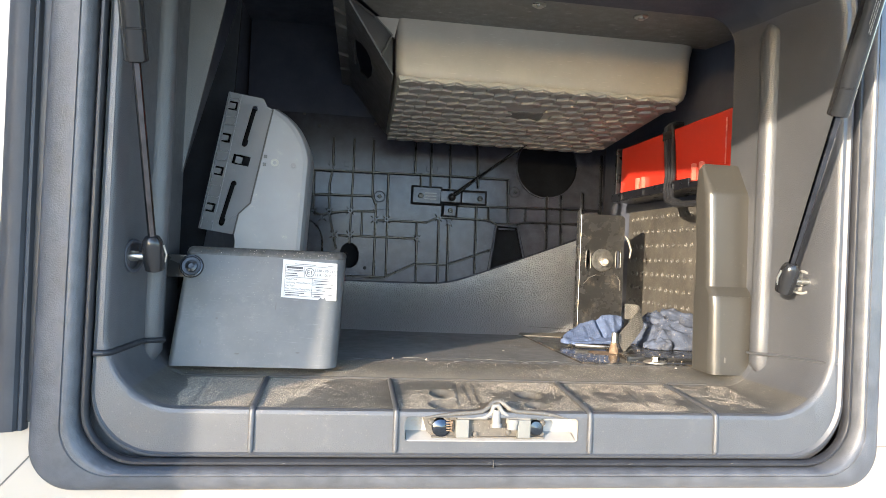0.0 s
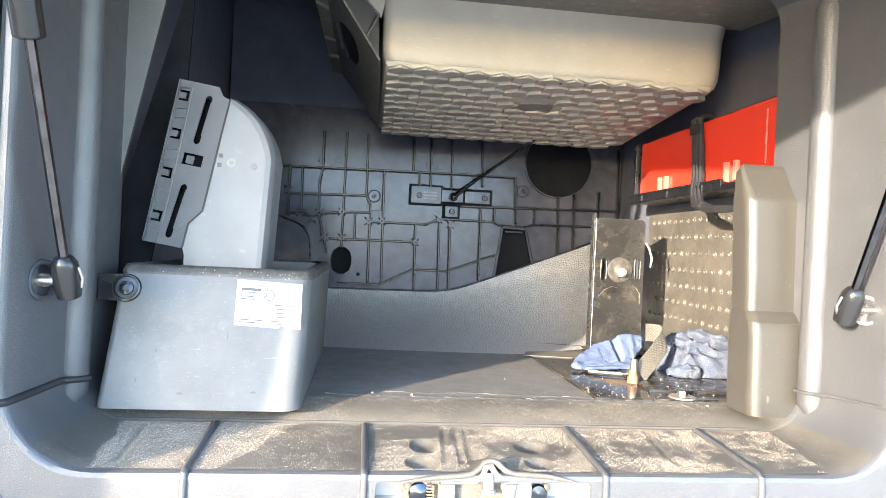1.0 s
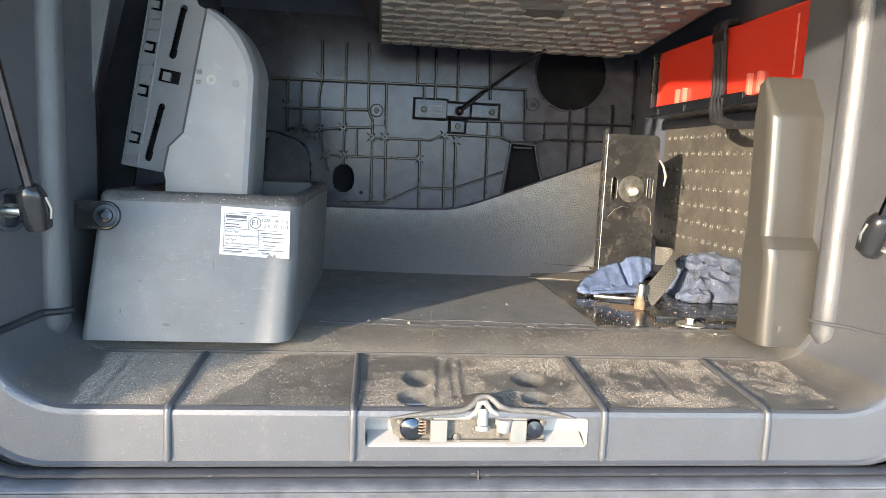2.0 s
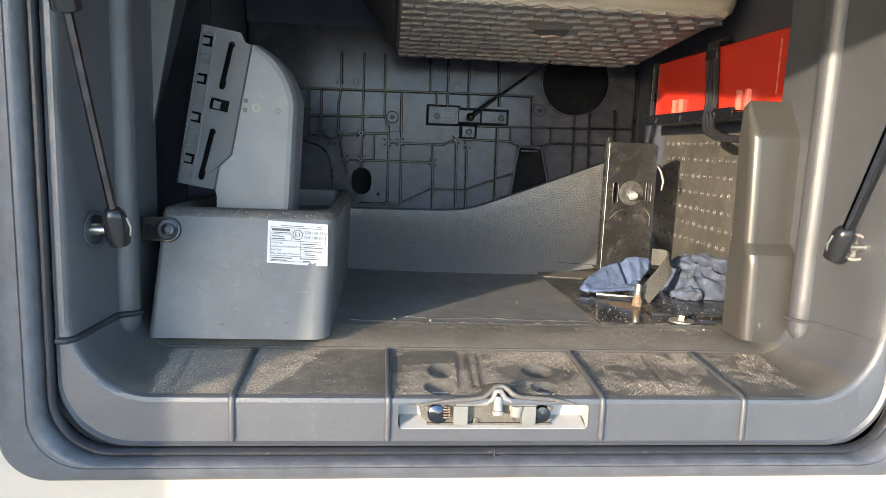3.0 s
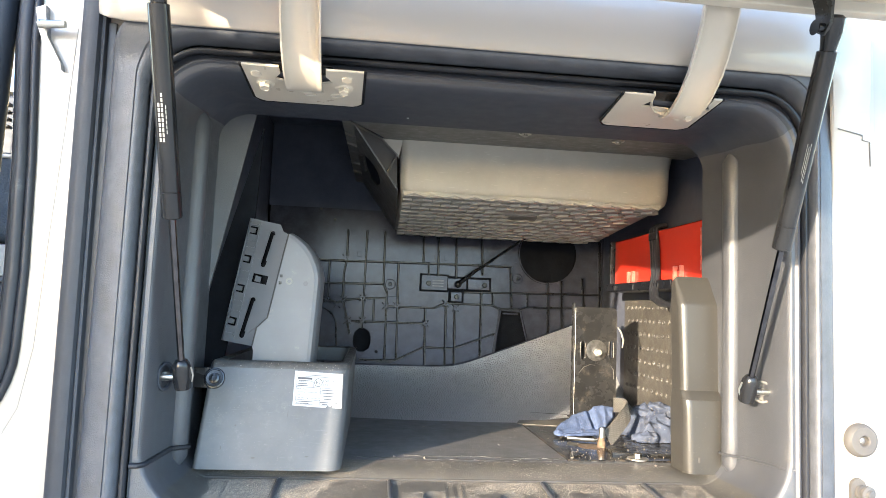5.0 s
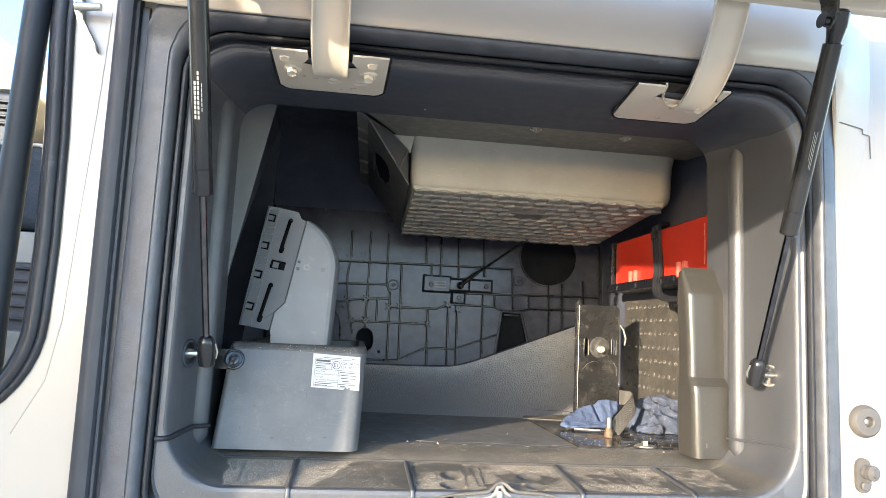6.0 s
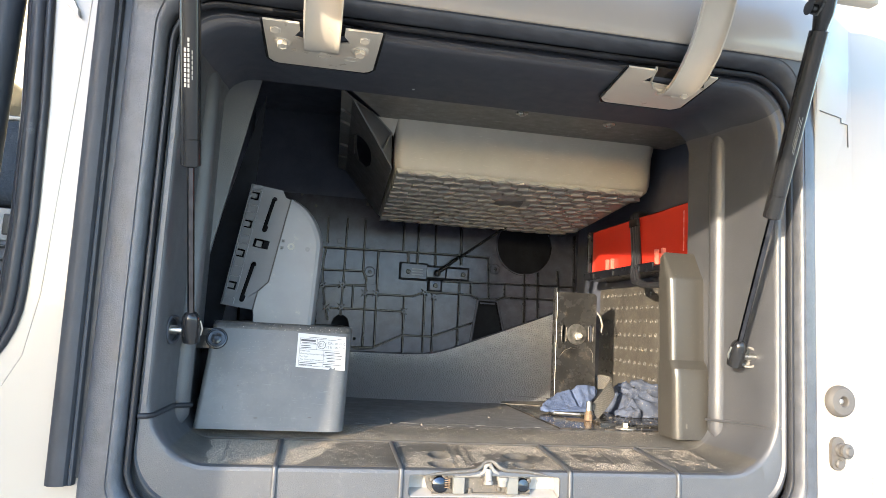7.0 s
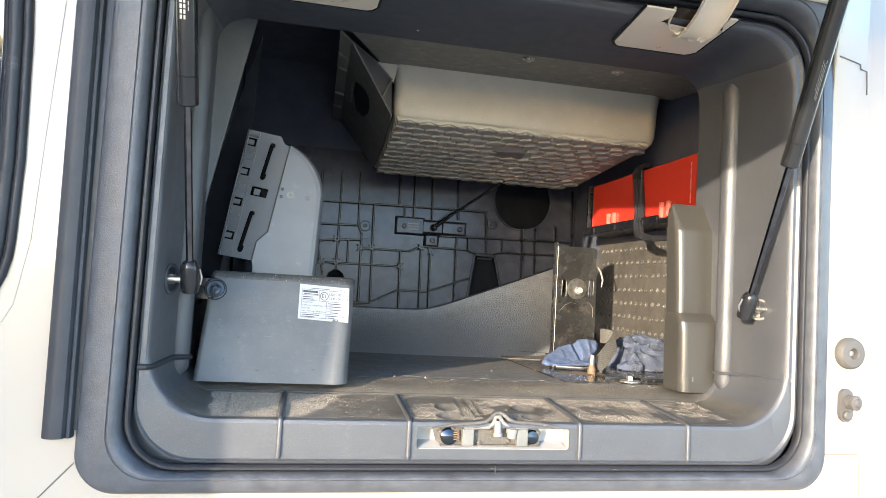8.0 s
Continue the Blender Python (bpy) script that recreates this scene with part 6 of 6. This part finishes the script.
cn = thing("cab_console", (-0.7, 1.5, 1.3), "black cab console with a switch and vent slats", "console")
part("body", box(-1.10, -0.50, 1.30, 1.60, 1.30, 1.865, 0.01), BLACK, cn)
part("switch_panel", box(-0.67, -0.55, 1.293, 1.302, 1.800, 1.860, 0.003), material("console_grey", (0.16, 0.16, 0.16), 0.5), cn)
part("switch", box(-0.605, -0.575, 1.287, 1.295, 1.810, 1.850, 0.003), STRUT, cn)
for k in range(5):
    part("slat", box(-0.75, -0.55, 1.286, 1.302, 1.690 + 0.024 * k, 1.696 + 0.024 * k, 0.002), STRUT, cn)
part("lower_panel", box(-0.80, -0.55, 1.26, 1.305, 1.60, 1.672, 0.006), material("console_light", (0.10, 0.10, 0.095), 0.6), cn)
tp = thing("cab_pillar_trim", (-0.9, 2.3, 2.0), "cream inner trim beside the far cab window", "trim")
part("pillar", box(-1.085, -0.36, 2.30, 2.42, 0.6, 3.0, 0.02, 3), CREAM, tp)
part("belt_buckle", box(-1.03, -0.985, 2.27, 2.302, 2.28, 2.36, 0.006), STRUT, tp)
db = thing("dashboard", (-1.4, 2.1, 1.9), "black dashboard with an air vent inside the cab", "dashboard")
part("top", box(-2.4, -0.985, 2.0, 2.6, 1.2, 2.37, 0.03, 3), STRUT, db)
for k in range(4):
    part("vent_slat", box(-1.12, -1.02, 1.985, 2.002, 2.25 + 0.022 * k, 2.258 + 0.022 * k, 0.002), STRUT, db)

# ---- dust smears along the front of the floor ----
SMEAR = material("dust_smear", (0.112, 0.106, 0.096), 0.7, grain=0.5, grain_size=0.0015, vary=0.3, vary_size=0.006, dirt=1.0, dirt_size=0.012, dirt_colour=(0.090, 0.088, 0.083))


def smear(points, width, seed):
    """A thin ragged streak of dust trodden along the points on the floor."""
    bm, rows = bmesh.new(), []
    for (x0, y0), (x1, y1) in zip(points, points[1:]):
        n = max(2, int(math.hypot(x1 - x0, y1 - y0) / 0.0022))
        rows += [(x0 + (x1 - x0) * k / n, y0 + (y1 - y0) * k / n) for k in range(n)]
    loops = []
    for i, (x, y) in enumerate(rows):
        taper = min(1.0, i / 12, (len(rows) - 1 - i) / 12) ** 0.6
        a, b = (max(0.0, 0.5 + 1.1 * noise.noise(Vector((x * 70, seed + k, 0.0))) + 0.6 * noise.noise(Vector((x * 260, seed, k)))) * width * taper for k in (0.0, 7.0))
        loops.append([(x, y - a - 0.0001, 1.5122), (x, y - a * 0.5, 1.5129), (x, y + b * 0.5, 1.5129), (x, y + b + 0.0001, 1.5122)])
    loft(loops, False, False, bm)
    return bm


sm = thing("dust_smear", (0.3, 1.11, 1.5125), "pale dust trodden along the front edge of the floor", "dust", kind="stuff")
for k, (pts, w) in enumerate((([(0.06, 1.126), (0.16, 1.118), (0.30, 1.117), (0.44, 1.119), (0.60, 1.124)], 0.0100), ([(0.14, 1.146), (0.20, 1.140), (0.25, 1.148), (0.29, 1.143)], 0.0070),
                              ([(0.28, 1.142), (0.38, 1.136), (0.47, 1.140), (0.55, 1.134)], 0.0080))):
    part("streak", smear(pts, w, 3.1 * k), SMEAR, sm)

# ---- sand and crumbs ----


def grains(name, count, place, size, mat, label, seed):
    rng = random.Random(seed)
    verts, faces = [], []
    for _ in range(count):
        p = place(rng)
        if p is None:
            continue
        s = size * (0.45 + 1.1 * rng.random() ** 6 + 0.3 * rng.random())
        b = len(verts)
        a = rng.uniform(0, 6.28)
        for k in range(3):
            verts.append((p[0] + s * math.cos(a + 2.1 * k), p[1] + s * math.sin(a + 2.1 * k), p[2]))
        verts.append((p[0] + s * rng.uniform(-0.3, 0.3), p[1], p[2] + s * rng.uniform(0.5, 1.1)))
        faces += [(b, b + 1, b + 3), (b + 1, b + 2, b + 3), (b + 2, b, b + 3)]
    data = bpy.data.meshes.new(name)
    data.from_pydata(verts, [], faces)
    data.materials.append(mat)
    ob = new(name, data)
    return tagged(ob, label, "dirt", kind="stuff")


def on_sill(rng):
    x, y = rng.uniform(-0.18, 0.64), FACE + 0.008 + 0.135 * rng.random()
    bank = -0.03 + (y - 0.878) * 0.434 + 0.010 * noise.noise(Vector((y * 30, 3.0, 0.0))) - x
    d = 0.22 + 0.8 * noise.noise(Vector((x * 11, y * 16, 0.3))) + 0.5 * noise.noise(Vector((x * 60, y * 60, 0.9)))
    if bank > 0:
        d = max(d, 0.0) + min(1.0, bank / 0.010) * (0.75 + 0.35 * noise.noise(Vector((x * 40, y * 40, 1.9))))
    elif x < 0.113:
        d *= 0.35
    elif x < 0.36:
        d += 0.12
    else:
        d -= 0.06
    if min(abs(x - gx) for gx in (-0.058, 0.113, 0.360, 0.531)) < 0.006:
        d *= 0.35
    d *= min(1, max(0, (x + 0.185) / 0.03))
    d *= 1 - 0.55 * min(1.0, pressed(x, y) / 0.002)
    return (x, y, sill_z(x, y)) if rng.random() < d else None


def on_ledge(rng):
    x, y = rng.uniform(-0.19, 0.61), rng.uniform(1.036, 1.10)
    d = 0.5 + 0.8 * noise.noise(Vector((x * 14, y * 14, 2.3)))
    return (x, y, 1.5025 + (y - 1.0345) * 0.16) if rng.random() < d else None


def on_floor(rng):
    x, y = rng.uniform(-0.18, 0.66), 1.09 + 0.5 * rng.random() ** 2.2
    d = 0.35 + 0.8 * noise.noise(Vector((x * 9, y * 11, 1.3)))
    return (x, y, 1.5125) if rng.random() < d else None


def on_plate(rng):
    x, y = rng.uniform(0.44, 0.74), rng.uniform(1.125, 1.36)
    return (x, y, 1.516 if x < 0.53 or y < 1.165 else 1.520)


grains("sand_on_sill", 230000, on_sill, 0.00042, DIRT, "pale sand and crumbs scattered on the sill", 11)
grains("sand_on_floor", 8000, on_floor, 0.00046, DIRT, "pale crumbs scattered on the locker floor", 12)
grains("floor_crumbs", 110, on_floor, 0.0021, DIRT, "a few larger pale crumbs lying on the floor", 16)
grains("sand_on_ledge", 26000, on_ledge, 0.00045, DIRT, "fine pale sand along the step behind the sill", 14)
rim_path = [Vector(p) for p in hc_ring(-0.0085, 1.6768)]


def on_rim(rng):
    k = rng.randrange(len(rim_path))
    p = rim_path[k].lerp(rim_path[(k + 1) % len(rim_path)], rng.random())
    d = 0.9 if p.y < 1.12 else 0.5
    return (p.x + rng.gauss(0, 0.0035), p.y + rng.gauss(0, 0.0025), 1.6758) if rng.random() < d else None


grains("dust_on_cover", 2200, on_rim, 0.00060, DIRT, "pale dust grains along the rim of the heater cover", 15)
grains("crumbs_on_plate", 260, on_plate, 0.0014, DIRT, "pale crumbs scattered on the black plate", 13)
